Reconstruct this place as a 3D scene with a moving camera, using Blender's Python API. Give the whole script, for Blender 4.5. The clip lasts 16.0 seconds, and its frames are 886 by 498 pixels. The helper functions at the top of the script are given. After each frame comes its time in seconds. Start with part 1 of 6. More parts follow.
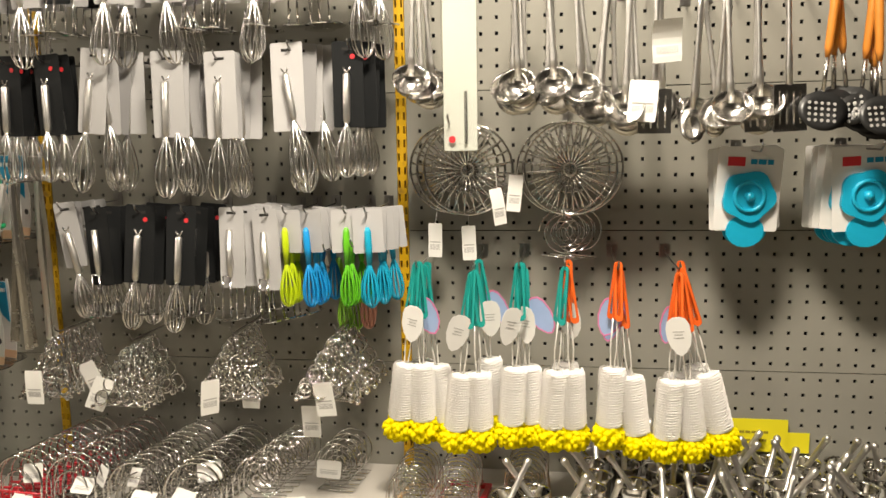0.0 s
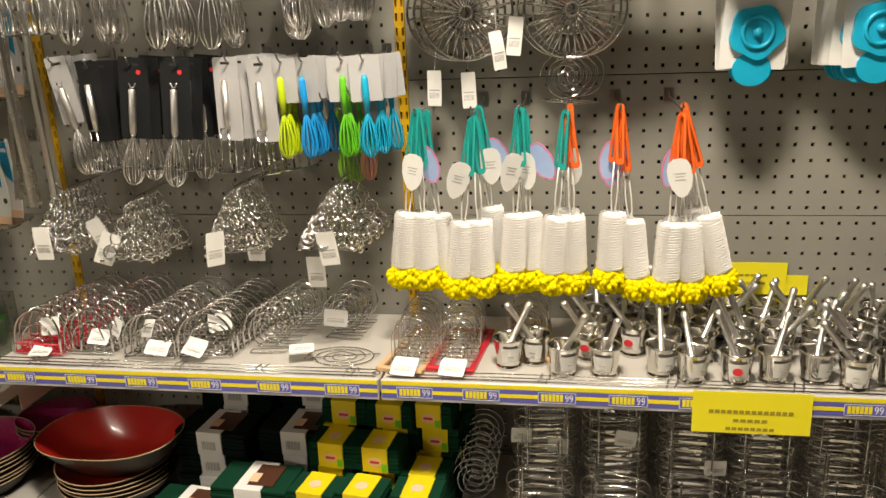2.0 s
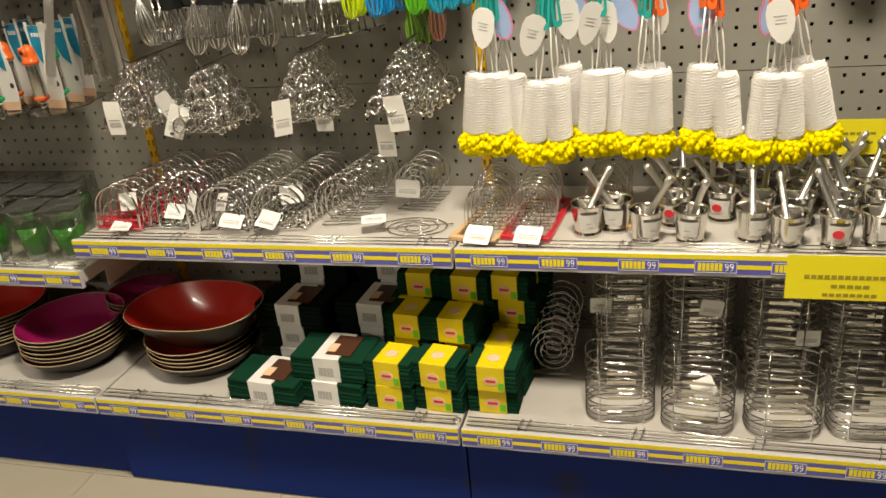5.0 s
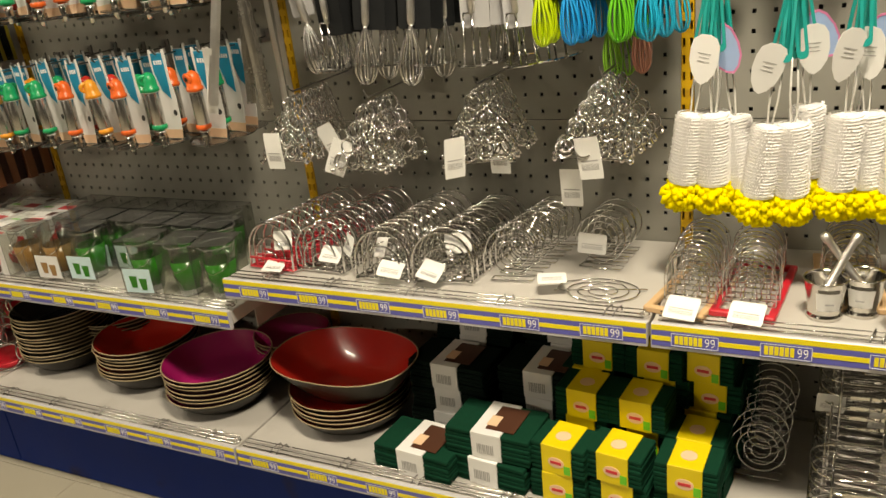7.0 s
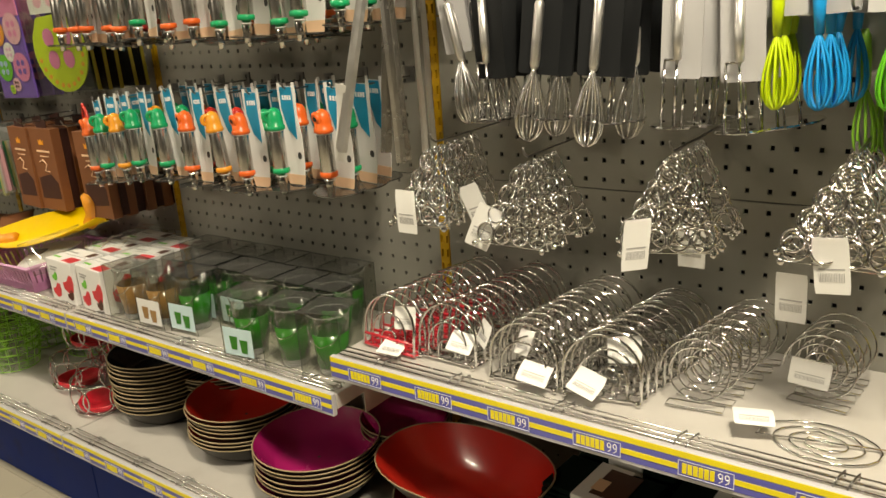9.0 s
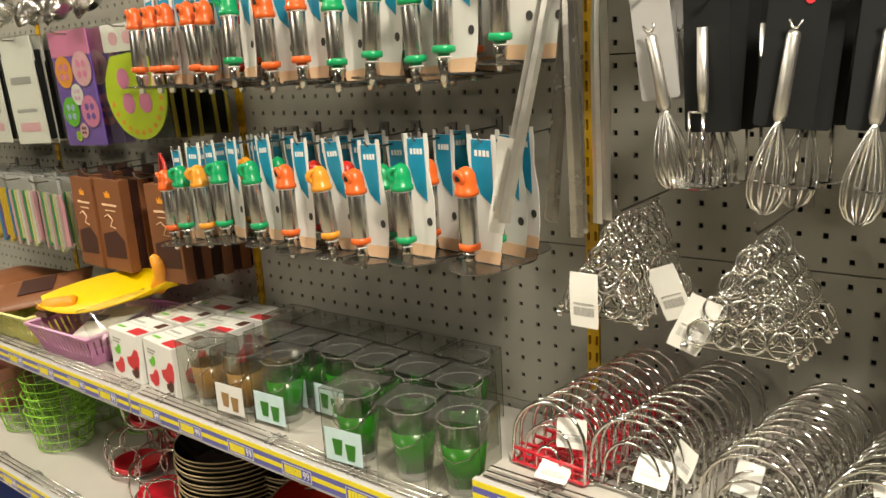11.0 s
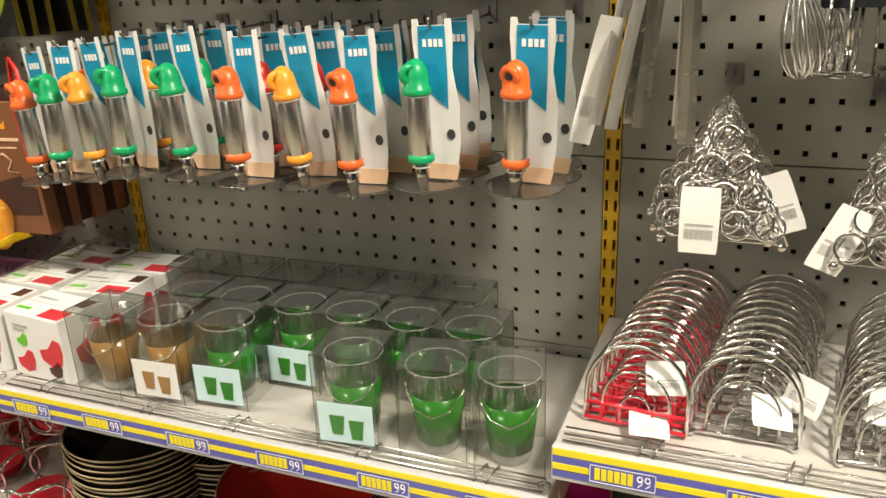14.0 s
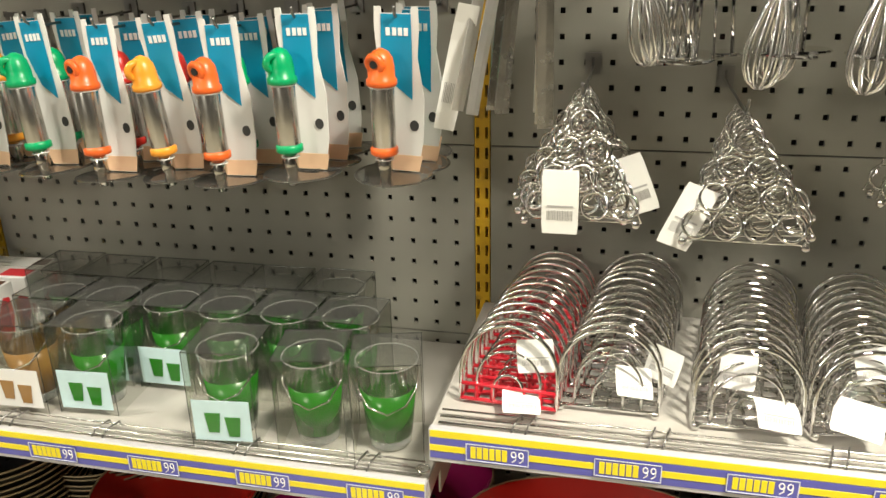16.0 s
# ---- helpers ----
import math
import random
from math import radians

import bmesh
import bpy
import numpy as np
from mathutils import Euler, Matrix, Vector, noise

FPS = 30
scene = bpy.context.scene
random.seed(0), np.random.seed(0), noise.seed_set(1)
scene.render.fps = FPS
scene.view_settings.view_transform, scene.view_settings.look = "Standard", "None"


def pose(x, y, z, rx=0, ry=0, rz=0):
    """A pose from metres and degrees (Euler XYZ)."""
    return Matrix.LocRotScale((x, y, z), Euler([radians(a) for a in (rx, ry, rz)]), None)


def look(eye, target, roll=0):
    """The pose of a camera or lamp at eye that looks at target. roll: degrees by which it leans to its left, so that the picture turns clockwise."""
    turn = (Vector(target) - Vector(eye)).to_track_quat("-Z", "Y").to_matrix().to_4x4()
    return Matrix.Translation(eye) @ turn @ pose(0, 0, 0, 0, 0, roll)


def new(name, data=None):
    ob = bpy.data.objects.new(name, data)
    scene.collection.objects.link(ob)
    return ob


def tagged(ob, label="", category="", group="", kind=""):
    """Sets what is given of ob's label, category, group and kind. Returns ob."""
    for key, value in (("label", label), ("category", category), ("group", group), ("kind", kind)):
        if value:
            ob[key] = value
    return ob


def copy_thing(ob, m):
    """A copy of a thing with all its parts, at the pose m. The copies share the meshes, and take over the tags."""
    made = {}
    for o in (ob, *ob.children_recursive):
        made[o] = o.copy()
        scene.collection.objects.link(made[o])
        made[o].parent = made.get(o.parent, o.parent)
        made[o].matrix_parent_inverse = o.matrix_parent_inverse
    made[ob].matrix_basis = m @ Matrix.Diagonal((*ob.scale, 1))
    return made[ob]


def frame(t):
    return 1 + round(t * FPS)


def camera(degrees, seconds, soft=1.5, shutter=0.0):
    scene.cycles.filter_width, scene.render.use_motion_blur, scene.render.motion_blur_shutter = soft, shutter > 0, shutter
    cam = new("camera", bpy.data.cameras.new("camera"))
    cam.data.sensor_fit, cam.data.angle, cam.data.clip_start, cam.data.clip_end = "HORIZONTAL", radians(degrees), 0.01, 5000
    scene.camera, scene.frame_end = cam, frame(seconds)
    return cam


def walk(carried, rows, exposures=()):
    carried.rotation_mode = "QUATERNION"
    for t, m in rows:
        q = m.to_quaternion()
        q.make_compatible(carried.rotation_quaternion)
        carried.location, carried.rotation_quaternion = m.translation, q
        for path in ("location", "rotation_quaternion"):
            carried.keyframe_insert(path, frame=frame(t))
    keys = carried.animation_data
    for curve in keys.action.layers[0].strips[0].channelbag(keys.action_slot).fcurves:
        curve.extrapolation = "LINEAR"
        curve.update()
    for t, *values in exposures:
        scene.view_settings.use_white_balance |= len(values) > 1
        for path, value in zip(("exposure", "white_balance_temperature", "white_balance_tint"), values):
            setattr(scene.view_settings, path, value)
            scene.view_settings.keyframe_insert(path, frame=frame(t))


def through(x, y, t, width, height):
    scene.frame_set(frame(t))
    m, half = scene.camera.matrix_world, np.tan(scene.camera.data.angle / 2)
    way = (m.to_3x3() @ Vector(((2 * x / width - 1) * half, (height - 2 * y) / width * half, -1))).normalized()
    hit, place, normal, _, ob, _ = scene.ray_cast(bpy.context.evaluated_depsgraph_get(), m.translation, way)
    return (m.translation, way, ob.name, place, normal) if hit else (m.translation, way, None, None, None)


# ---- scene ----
cam = camera(58.7, 16.0)
PATH = [
    (0, (0.409, 0.313, 1.577), (0.106, 2.272, 1.311), -1.0),
    (0.5, (0.416, 0.312, 1.553), (0.136, 2.261, 1.199), -1.5),
    (1, (0.423, 0.311, 1.531), (0.15, 2.242, 1.085), -1.8),
    (1.5, (0.427, 0.312, 1.52), (0.135, 2.224, 1.01), -2.1),
    (2, (0.43, 0.309, 1.512), (0.104, 2.198, 0.941), -2.3),
    (2.5, (0.43, 0.314, 1.509), (0.073, 2.175, 0.869), -2.7),
    (3, (0.434, 0.32, 1.495), (0.053, 2.146, 0.774), -2.9),
    (3.2, (0.439, 0.323, 1.486), (0.049, 2.136, 0.738), -3.2),
    (5.3, (0.427, 0.379, 1.431), (-0.121, 2.123, 0.619), -5.7),
    (5.5, (0.402, 0.399, 1.434), (-0.166, 2.142, 0.635), -5.6),
    (6, (0.35, 0.469, 1.428), (-0.293, 2.203, 0.666), -5.5),
    (6.5, (0.316, 0.545, 1.411), (-0.439, 2.24, 0.665), -6.4),
    (7, (0.271, 0.587, 1.407), (-0.589, 2.242, 0.687), -6.5),
    (7.5, (0.228, 0.657, 1.384), (-0.732, 2.266, 0.685), -6.1),
    (8, (0.183, 0.771, 1.372), (-0.896, 2.308, 0.683), -6.0),
    (8.2, (0.158, 0.792, 1.371), (-0.934, 2.329, 0.701), -5.3),
    (10.3, (-0.181, 0.966, 1.359), (-1.366, 2.5, 0.866), -3.3),
    (10.5, (-0.225, 0.974, 1.354), (-1.413, 2.508, 0.871), -3.2),
    (11, (-0.322, 0.999, 1.362), (-1.536, 2.519, 0.896), -3.3),
    (11.5, (-0.431, 1.013, 1.358), (-1.673, 2.517, 0.912), -3.1),
    (12, (-0.54, 1.057, 1.369), (-1.802, 2.537, 0.903), -3.4),
    (12.5, (-0.615, 1.071, 1.363), (-1.821, 2.588, 0.868), -3.4),
    (13, (-0.684, 1.069, 1.348), (-1.747, 2.666, 0.784), -3.7),
    (13.5, (-0.742, 1.056, 1.336), (-1.64, 2.724, 0.694), -3.2),
    (14, (-0.797, 1.039, 1.316), (-1.496, 2.781, 0.625), -2.3),
    (14.5, (-0.797, 1.029, 1.298), (-1.373, 2.808, 0.59), -1.8),
    (15, (-0.783, 1.031, 1.297), (-1.275, 2.83, 0.574), -1.4),
    (15.5, (-0.769, 1.034, 1.297), (-1.23, 2.844, 0.583), -1.3),
    (16, (-0.769, 1.034, 1.304), (-1.204, 2.855, 0.602), -1.3),
]

# seconds, stops, kelvin, tint
EXPOSURES = [(0, -0.58, 6950, 12), (3, -0.54, 7050, 12), (5.5, -0.64, 7200, 10), (8, -0.62, 7500, 8), (10.5, -0.24, 7000, 7), (12.5, -0.18, 6950, 9), (14.5, 0.02, 6600, 8), (16, 0.04, 6550, 6)]
walk(cam, [(t, look(eye, target, roll)) for t, eye, target, roll in PATH], EXPOSURES)

# ---- world, lights, exposure ----
world = bpy.data.worlds.new("world")
scene.world = world
world.use_nodes = True
world.node_tree.nodes["Background"].inputs[0].default_value = (0.02, 0.02, 0.02, 1)
world.node_tree.nodes["Background"].inputs[1].default_value = 0.0
scene.view_settings.exposure = 0.0


def area_lamp(x, y, z, power, sx=1.2, sy=0.16, warm=(1.0, 0.93, 0.80)):
    data = bpy.data.lights.new("tube_light", "AREA")
    data.shape, data.size, data.size_y, data.energy, data.color = "RECTANGLE", sx, sy, power, warm
    ob = new("tube_light", data)
    ob.location = (x, y, z)
    return ob


# x, y, z, power, length, width
# First and third stand for shop lamps; the other three are added fill.
LAMPS = [(0.35, 1.05, 3.0, 155, 0.5, 0.3), (-3.2, -3.0, 3.0, 165, 1.2, 0.16), (-3.05, 1.2, 3.0, 68, 1.2, 0.16), (-1.2, 0.8, 3.0, 8, 1.2, 0.16), (-5.0, 0.4, 3.0, 55, 1.2, 0.16)]
for lamp_row in LAMPS:
    area_lamp(*lamp_row)

# ---- materials ----


def mat(name, color, rough=0.5, metal=0.0, vary=0.12, scale=30.0, bump=0.0, bump_scale=200.0, spec=0.5, per_object=0.0, coat=0.0, stain=None, soft=0.0):
    m = bpy.data.materials.new(name)
    m.use_nodes = True
    nt = m.node_tree
    b = nt.nodes["Principled BSDF"]
    b.inputs["Roughness"].default_value = rough
    b.inputs["Metallic"].default_value = metal
    b.inputs["Specular IOR Level"].default_value = spec
    b.inputs["Coat Weight"].default_value = coat
    if soft:
        b.inputs["Subsurface Weight"].default_value = soft
        b.inputs["Subsurface Radius"].default_value = (1, 0.9, 0.8)
        b.inputs["Subsurface Scale"].default_value = 0.012
    tc = nt.nodes.new("ShaderNodeTexCoord")

    def noise_fac(sc, detail=4):
        n = nt.nodes.new("ShaderNodeTexNoise")
        n.inputs["Scale"].default_value, n.inputs["Detail"].default_value = sc, detail
        nt.links.new(tc.outputs["Object"], n.inputs["Vector"])
        return n.outputs["Fac"]
    ramp = nt.nodes.new("ShaderNodeMapRange")
    ramp.inputs["To Min"].default_value, ramp.inputs["To Max"].default_value = 1 - vary, 1 + vary
    nt.links.new(noise_fac(scale), ramp.inputs["Value"])
    big = nt.nodes.new("ShaderNodeMapRange")
    big.inputs["To Min"].default_value, big.inputs["To Max"].default_value = 1 - vary * 0.7, 1 + vary * 0.7
    nt.links.new(noise_fac(scale * 0.13, 2), big.inputs["Value"])
    mul = nt.nodes.new("ShaderNodeMath")
    mul.operation = "MULTIPLY"
    nt.links.new(ramp.outputs[0], mul.inputs[0])
    nt.links.new(big.outputs[0], mul.inputs[1])
    last = mul.outputs[0]
    if per_object:
        info = nt.nodes.new("ShaderNodeObjectInfo")
        po = nt.nodes.new("ShaderNodeMapRange")
        po.inputs["To Min"].default_value, po.inputs["To Max"].default_value = 1 - per_object, 1 + per_object
        nt.links.new(info.outputs["Random"], po.inputs["Value"])
        m2 = nt.nodes.new("ShaderNodeMath")
        m2.operation = "MULTIPLY"
        nt.links.new(last, m2.inputs[0])
        nt.links.new(po.outputs[0], m2.inputs[1])
        last = m2.outputs[0]
    vm = nt.nodes.new("ShaderNodeVectorMath")
    vm.operation = "SCALE"
    vm.inputs[0].default_value = color
    nt.links.new(last, vm.inputs["Scale"])
    out = vm.outputs[0]
    if stain:
        mixn = nt.nodes.new("ShaderNodeMix")
        mixn.data_type = "RGBA"
        mr = nt.nodes.new("ShaderNodeMapRange")
        mr.inputs["From Min"].default_value, mr.inputs["From Max"].default_value = 0.58, 0.72
        nt.links.new(noise_fac(stain[1], 6), mr.inputs["Value"])
        nt.links.new(mr.outputs[0], mixn.inputs[0])
        nt.links.new(out, mixn.inputs[6])
        mixn.inputs[7].default_value = (*stain[0], 1)
        out = mixn.outputs[2]
    nt.links.new(out, b.inputs["Base Color"])
    rr = nt.nodes.new("ShaderNodeMapRange")
    rr.inputs["To Min"].default_value, rr.inputs["To Max"].default_value = max(0.02, rough * 0.8), min(1, rough * 1.25)
    nt.links.new(noise_fac(scale * 0.5), rr.inputs["Value"])
    nt.links.new(rr.outputs[0], b.inputs["Roughness"])
    if bump:
        bp = nt.nodes.new("ShaderNodeBump")
        bp.inputs["Strength"].default_value, bp.inputs["Distance"].default_value = bump, 0.002
        nt.links.new(noise_fac(bump_scale), bp.inputs["Height"])
        nt.links.new(bp.outputs[0], b.inputs["Normal"])
    return m


def glass_mat(name, color, rough=0.03, mix_clear=0.75, milky=0.0):
    """Thin clear plastic or glass: mostly passes light straight on, with a glossy skin."""
    m = bpy.data.materials.new(name)
    m.use_nodes = True
    nt = m.node_tree
    nt.nodes.clear()
    o = nt.nodes.new("ShaderNodeOutputMaterial")
    tr = nt.nodes.new("ShaderNodeBsdfTransparent")
    tr.inputs[0].default_value = (*color, 1)
    gl = nt.nodes.new("ShaderNodeBsdfGlossy")
    gl.inputs["Roughness"].default_value = rough
    lw = nt.nodes.new("ShaderNodeLayerWeight")
    lw.inputs[0].default_value = 0.5
    pw = nt.nodes.new("ShaderNodeMath")
    pw.operation = "POWER"
    pw.inputs[1].default_value = 4.0
    mr = nt.nodes.new("ShaderNodeMapRange")
    mr.inputs["To Min"].default_value, mr.inputs["To Max"].default_value = (1 - mix_clear) * 0.2, 0.85
    mx = nt.nodes.new("ShaderNodeMixShader")
    nt.links.new(lw.outputs["Facing"], pw.inputs[0])
    nt.links.new(pw.outputs[0], mr.inputs["Value"])
    nt.links.new(mr.outputs[0], mx.inputs[0])
    nt.links.new(tr.outputs[0], mx.inputs[1])
    nt.links.new(gl.outputs[0], mx.inputs[2])
    df = nt.nodes.new("ShaderNodeBsdfDiffuse")
    df.inputs[0].default_value = (0.8, 0.8, 0.78, 1)
    mk = nt.nodes.new("ShaderNodeMixShader")
    mk.inputs[0].default_value = milky
    nt.links.new(mx.outputs[0], mk.inputs[1])
    nt.links.new(df.outputs[0], mk.inputs[2])
    nt.links.new(mk.outputs[0], o.inputs[0])
    return m


M_PEG = mat("grey_enamel_panel", (0.278, 0.268, 0.233), 0.45, 0, 0.05, 12, 0.05, 300, stain=((0.258, 0.248, 0.215), 3))
# Near-black colour stands for the shade inside panel holes, card slots and rings.
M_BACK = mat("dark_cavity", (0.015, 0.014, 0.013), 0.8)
M_YPOST = mat("yellow_enamel", (0.62, 0.36, 0.01), 0.4, 0, 0.12, 40, stain=((0.35, 0.2, 0.02), 25))
M_SHELF = mat("pale_shelf_enamel", (0.47, 0.445, 0.41), 0.4, 0, 0.06, 14, 0.04, 250, stain=((0.42, 0.395, 0.36), 9))
M_RAIL = mat("grey_rail_plastic", (0.5, 0.49, 0.5), 0.3, 0, 0.06, 20)
M_RYEL = mat("yellow_strip", (0.82, 0.68, 0.015), 0.3, 0, 0.06, 40, coat=0.3)
M_RBLUE = mat("violet_blue_strip", (0.10, 0.10, 0.42), 0.3, 0, 0.08, 40, coat=0.3)
M_RPALE = mat("pale_print", (0.62, 0.64, 0.75), 0.4)
M_RWHITE = mat("white_print", (0.8, 0.8, 0.8), 0.4)
M_KICK = mat("navy_kick_enamel", (0.005, 0.022, 0.16), 0.6, 0, 0.12, 10, spec=0.12, stain=((0.02, 0.02, 0.05), 6))
M_FLOOR = mat("cream_floor_tile", (0.38, 0.345, 0.265), 0.25, 0, 0.04, 8, stain=((0.33, 0.3, 0.225), 4), per_object=0.03)
M_GROUT = mat("grey_grout", (0.3, 0.27, 0.22), 0.8)
# Wall and ceiling colours are kept dark to cut bounce and chrome reflections.
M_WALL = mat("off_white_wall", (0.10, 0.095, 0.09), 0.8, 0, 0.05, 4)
M_CEIL = mat("white_ceiling", (0.22, 0.21, 0.20), 0.8, 0, 0.04, 6)
M_CHROME = mat("chrome_wire", (0.74, 0.73, 0.71), 0.045, 1.0, 0.06, 60)
M_STEEL = mat("brushed_steel", (0.62, 0.60, 0.57), 0.25, 1.0, 0.12, 90, 0.05, 400)
M_STEELD = mat("polished_steel", (0.66, 0.64, 0.60), 0.12, 1.0, 0.1, 60)
M_WIRE = mat("bright_steel_wire", (0.86, 0.85, 0.83), 0.2, 1.0, 0.08, 60)
M_BOWLST = mat("bright_steel_bowl", (0.8, 0.78, 0.75), 0.2, 1.0, 0.08, 60)
M_SATIN = mat("satin_steel", (0.74, 0.72, 0.69), 0.38, 1.0, 0.1, 80)
M_HOOK = mat("dark_hook_steel", (0.28, 0.27, 0.26), 0.3, 1.0)
M_WCARD = mat("white_card", (0.74, 0.73, 0.71), 0.55, 0, 0.05, 20, 0.03, 90, per_object=0.06)
M_GCARD = mat("grey_card", (0.36, 0.355, 0.36), 0.5, 0, 0.05, 20, per_object=0.14)
M_BCARD = mat("black_card", (0.010, 0.011, 0.012), 0.6, 0, 0.2, 20, spec=0.2)
M_PCARD = mat("pale_grey_card", (0.44, 0.435, 0.44), 0.55, 0, 0.06, 20, 0.03, 90, per_object=0.14)
M_TAG = mat("white_paper_tag", (0.78, 0.77, 0.74), 0.7, 0, 0.04, 30, 0.03, 80)
M_INK = mat("black_ink", (0.04, 0.04, 0.04), 0.6)
M_GREYINK = mat("grey_ink", (0.38, 0.37, 0.36), 0.6)
M_RED = mat("red_enamel", (0.55, 0.015, 0.03), 0.3, 0, 0.1, 40, coat=0.3)
M_REDINK = mat("red_print", (0.6, 0.03, 0.04), 0.5)
M_TEAL = mat("teal_plastic", (0.005, 0.30, 0.27), 0.35)
M_ORANGE = mat("orange_plastic", (0.78, 0.13, 0.02), 0.35)
M_AMBER = mat("amber_plastic", (0.82, 0.33, 0.03), 0.35)
M_GREENP = mat("green_plastic", (0.0, 0.34, 0.12), 0.35)
M_REDP = mat("red_plastic", (0.6, 0.03, 0.02), 0.35)
M_LIME = mat("lime_silicone", (0.48, 0.62, 0.01), 0.4)
M_GRASS = mat("green_silicone", (0.12, 0.5, 0.02), 0.4)
M_BLUE = mat("blue_silicone", (0.0, 0.28, 0.66), 0.4)
M_CYAN = mat("cyan_silicone", (0.0, 0.36, 0.56), 0.35)


def fibre_mat(name, color, through, vary, scale):
    """Soft fibres that let part of the light pass."""
    m = mat(name, color, 0.7, 0, vary, scale, spec=0.2)
    nt = m.node_tree
    b = nt.nodes["Principled BSDF"]
    tr = nt.nodes.new("ShaderNodeBsdfTranslucent")
    tr.inputs[0].default_value = (*color, 1)
    mx = nt.nodes.new("ShaderNodeMixShader")
    mx.inputs[0].default_value = through
    nt.links.new(b.outputs[0], mx.inputs[1])
    nt.links.new(tr.outputs[0], mx.inputs[2])
    nt.links.new(mx.outputs[0], nt.nodes["Material Output"].inputs[0])
    return m


M_BRISTLE = fibre_mat("white_bristles", (0.99, 0.975, 0.96), 0.3, 0.01, 120)
M_SPONGE = fibre_mat("yellow_sponge", (1.0, 0.87, 0.006), 0.3, 0.04, 80)
M_FOLD = glass_mat("dark_plastic_fold", (0.4, 0.41, 0.4), 0.2, 0.6, 0.02)
M_WIREW = mat("bright_stem_wire", (0.86, 0.84, 0.8), 0.3, 0.35, 0.06, 60)
M_YCARD = mat("yellow_paper", (0.84, 0.74, 0.02), 0.6, 0, 0.04, 10)
M_YINK = mat("olive_ink", (0.32, 0.26, 0.02), 0.6)
M_PINKTAG = mat("pink_paper", (0.75, 0.42, 0.5), 0.6)
M_BLUETAG = mat("blue_paper", (0.34, 0.46, 0.72), 0.6)
M_WOOD = mat("pale_wood", (0.58, 0.38, 0.2), 0.5, 0, 0.15, 25, 0.1, 120)
M_OWOOD = mat("orange_wood_handle", (0.55, 0.2, 0.03), 0.4, 0, 0.2, 30)
M_BLACK = mat("black_nylon", (0.02, 0.02, 0.02), 0.35)
M_BCYAN = mat("cyan_card_print", (0.0, 0.25, 0.44), 0.45)
M_PEACH = mat("peach_print", (0.78, 0.52, 0.33), 0.5)
M_DISC = glass_mat("smoky_clear_plastic", (0.5, 0.47, 0.43), 0.06, 0.1, 0.02)
M_CLEAR = glass_mat("clear_plastic", (0.95, 0.96, 0.94), 0.06, 0.8, 0.010)
M_GLASS = glass_mat("clear_glass", (0.96, 0.97, 0.96), 0.02, 0.9, 0.0)
M_GREENG = mat("green_glass_paint", (0.012, 0.165, 0.003), 0.25, coat=0.3)
M_AMBERG = mat("amber_glass_paint", (0.3, 0.16, 0.05), 0.2, coat=0.5)
M_LID = glass_mat("grey_clear_plastic", (0.66, 0.66, 0.63), 0.1, 0.5, 0.04)
M_BOX = glass_mat("murky_clear_plastic", (0.80, 0.81, 0.77), 0.08, 0.75, 0.006)
# Milky white in this mix imitates light caught on glass edges.
M_EDGE = glass_mat("bright_glass_edge", (0.95, 0.95, 0.94), 0.05, 0.2, 0.22)
M_PALEBLUE = mat("pale_blue_print", (0.55, 0.72, 0.75), 0.5)
M_REDBOWL = mat("red_melamine", (0.50, 0.022, 0.014), 0.22, 0, 0.1, 12, coat=0.5)
M_PURBOWL = mat("magenta_melamine", (0.340, 0.010, 0.111), 0.25, 0, 0.1, 12, coat=0.5)
M_BLKBOWL = mat("black_melamine", (0.012, 0.012, 0.016), 0.2, 0, 0.1, 12, coat=0.5)
M_BROWNBOWL = mat("dark_bowl_outside", (0.018, 0.014, 0.009), 0.4, 0, 0.15, 12, spec=0.25)
M_RIM = mat("tan_bowl_rim", (0.34, 0.26, 0.15), 0.4, 0, 0.12, 60)
M_PAD = mat("dark_green_pad", (0.003, 0.036, 0.018), 0.9, 0, 0.2, 60, 0.4, 300, spec=0.1)
# Darker copy of M_PAD, with the shade at the shelf's back in its colour.
M_PADSHADED = mat("black_green_pad", (0.003, 0.009, 0.006), 0.9, 0, 0.2, 60, 0.4, 300, spec=0.1)
M_YBAND = mat("yellow_wrap", (0.74, 0.57, 0.01), 0.45, 0, 0.06, 30)
M_BROWN = mat("dark_brown_print", (0.07, 0.025, 0.012), 0.5)
M_CHOC = mat("chocolate_card", (0.20, 0.075, 0.030), 0.45, 0, 0.1, 20)
M_CHOCD = mat("dark_chocolate_card", (0.045, 0.014, 0.010), 0.5, 0, 0.1, 20)
M_PINK = mat("pink_print", (0.70, 0.22, 0.42), 0.45)
M_PURPLE = mat("purple_print", (0.16, 0.08, 0.42), 0.45)
M_LILAC = mat("lilac_plastic", (0.72, 0.40, 0.62), 0.4)
M_CREAMP = mat("pale_yellow_plastic", (0.74, 0.72, 0.30), 0.4)
M_MELON = mat("lime_stencil", (0.52, 0.66, 0.02), 0.4)
M_YELP = mat("bright_yellow_plastic", (0.86, 0.56, 0.0), 0.4)
M_GREENW = mat("green_coated_wire", (0.26, 0.55, 0.05), 0.4)
M_SALMON = mat("salmon_plastic", (0.62, 0.28, 0.2), 0.5)

# ---- mesh helpers ----


def empty(name, m, label, category, group=""):
    ob = new(name)
    ob.empty_display_size = 0.02
    ob.matrix_basis = m
    return tagged(ob, label, category, group)


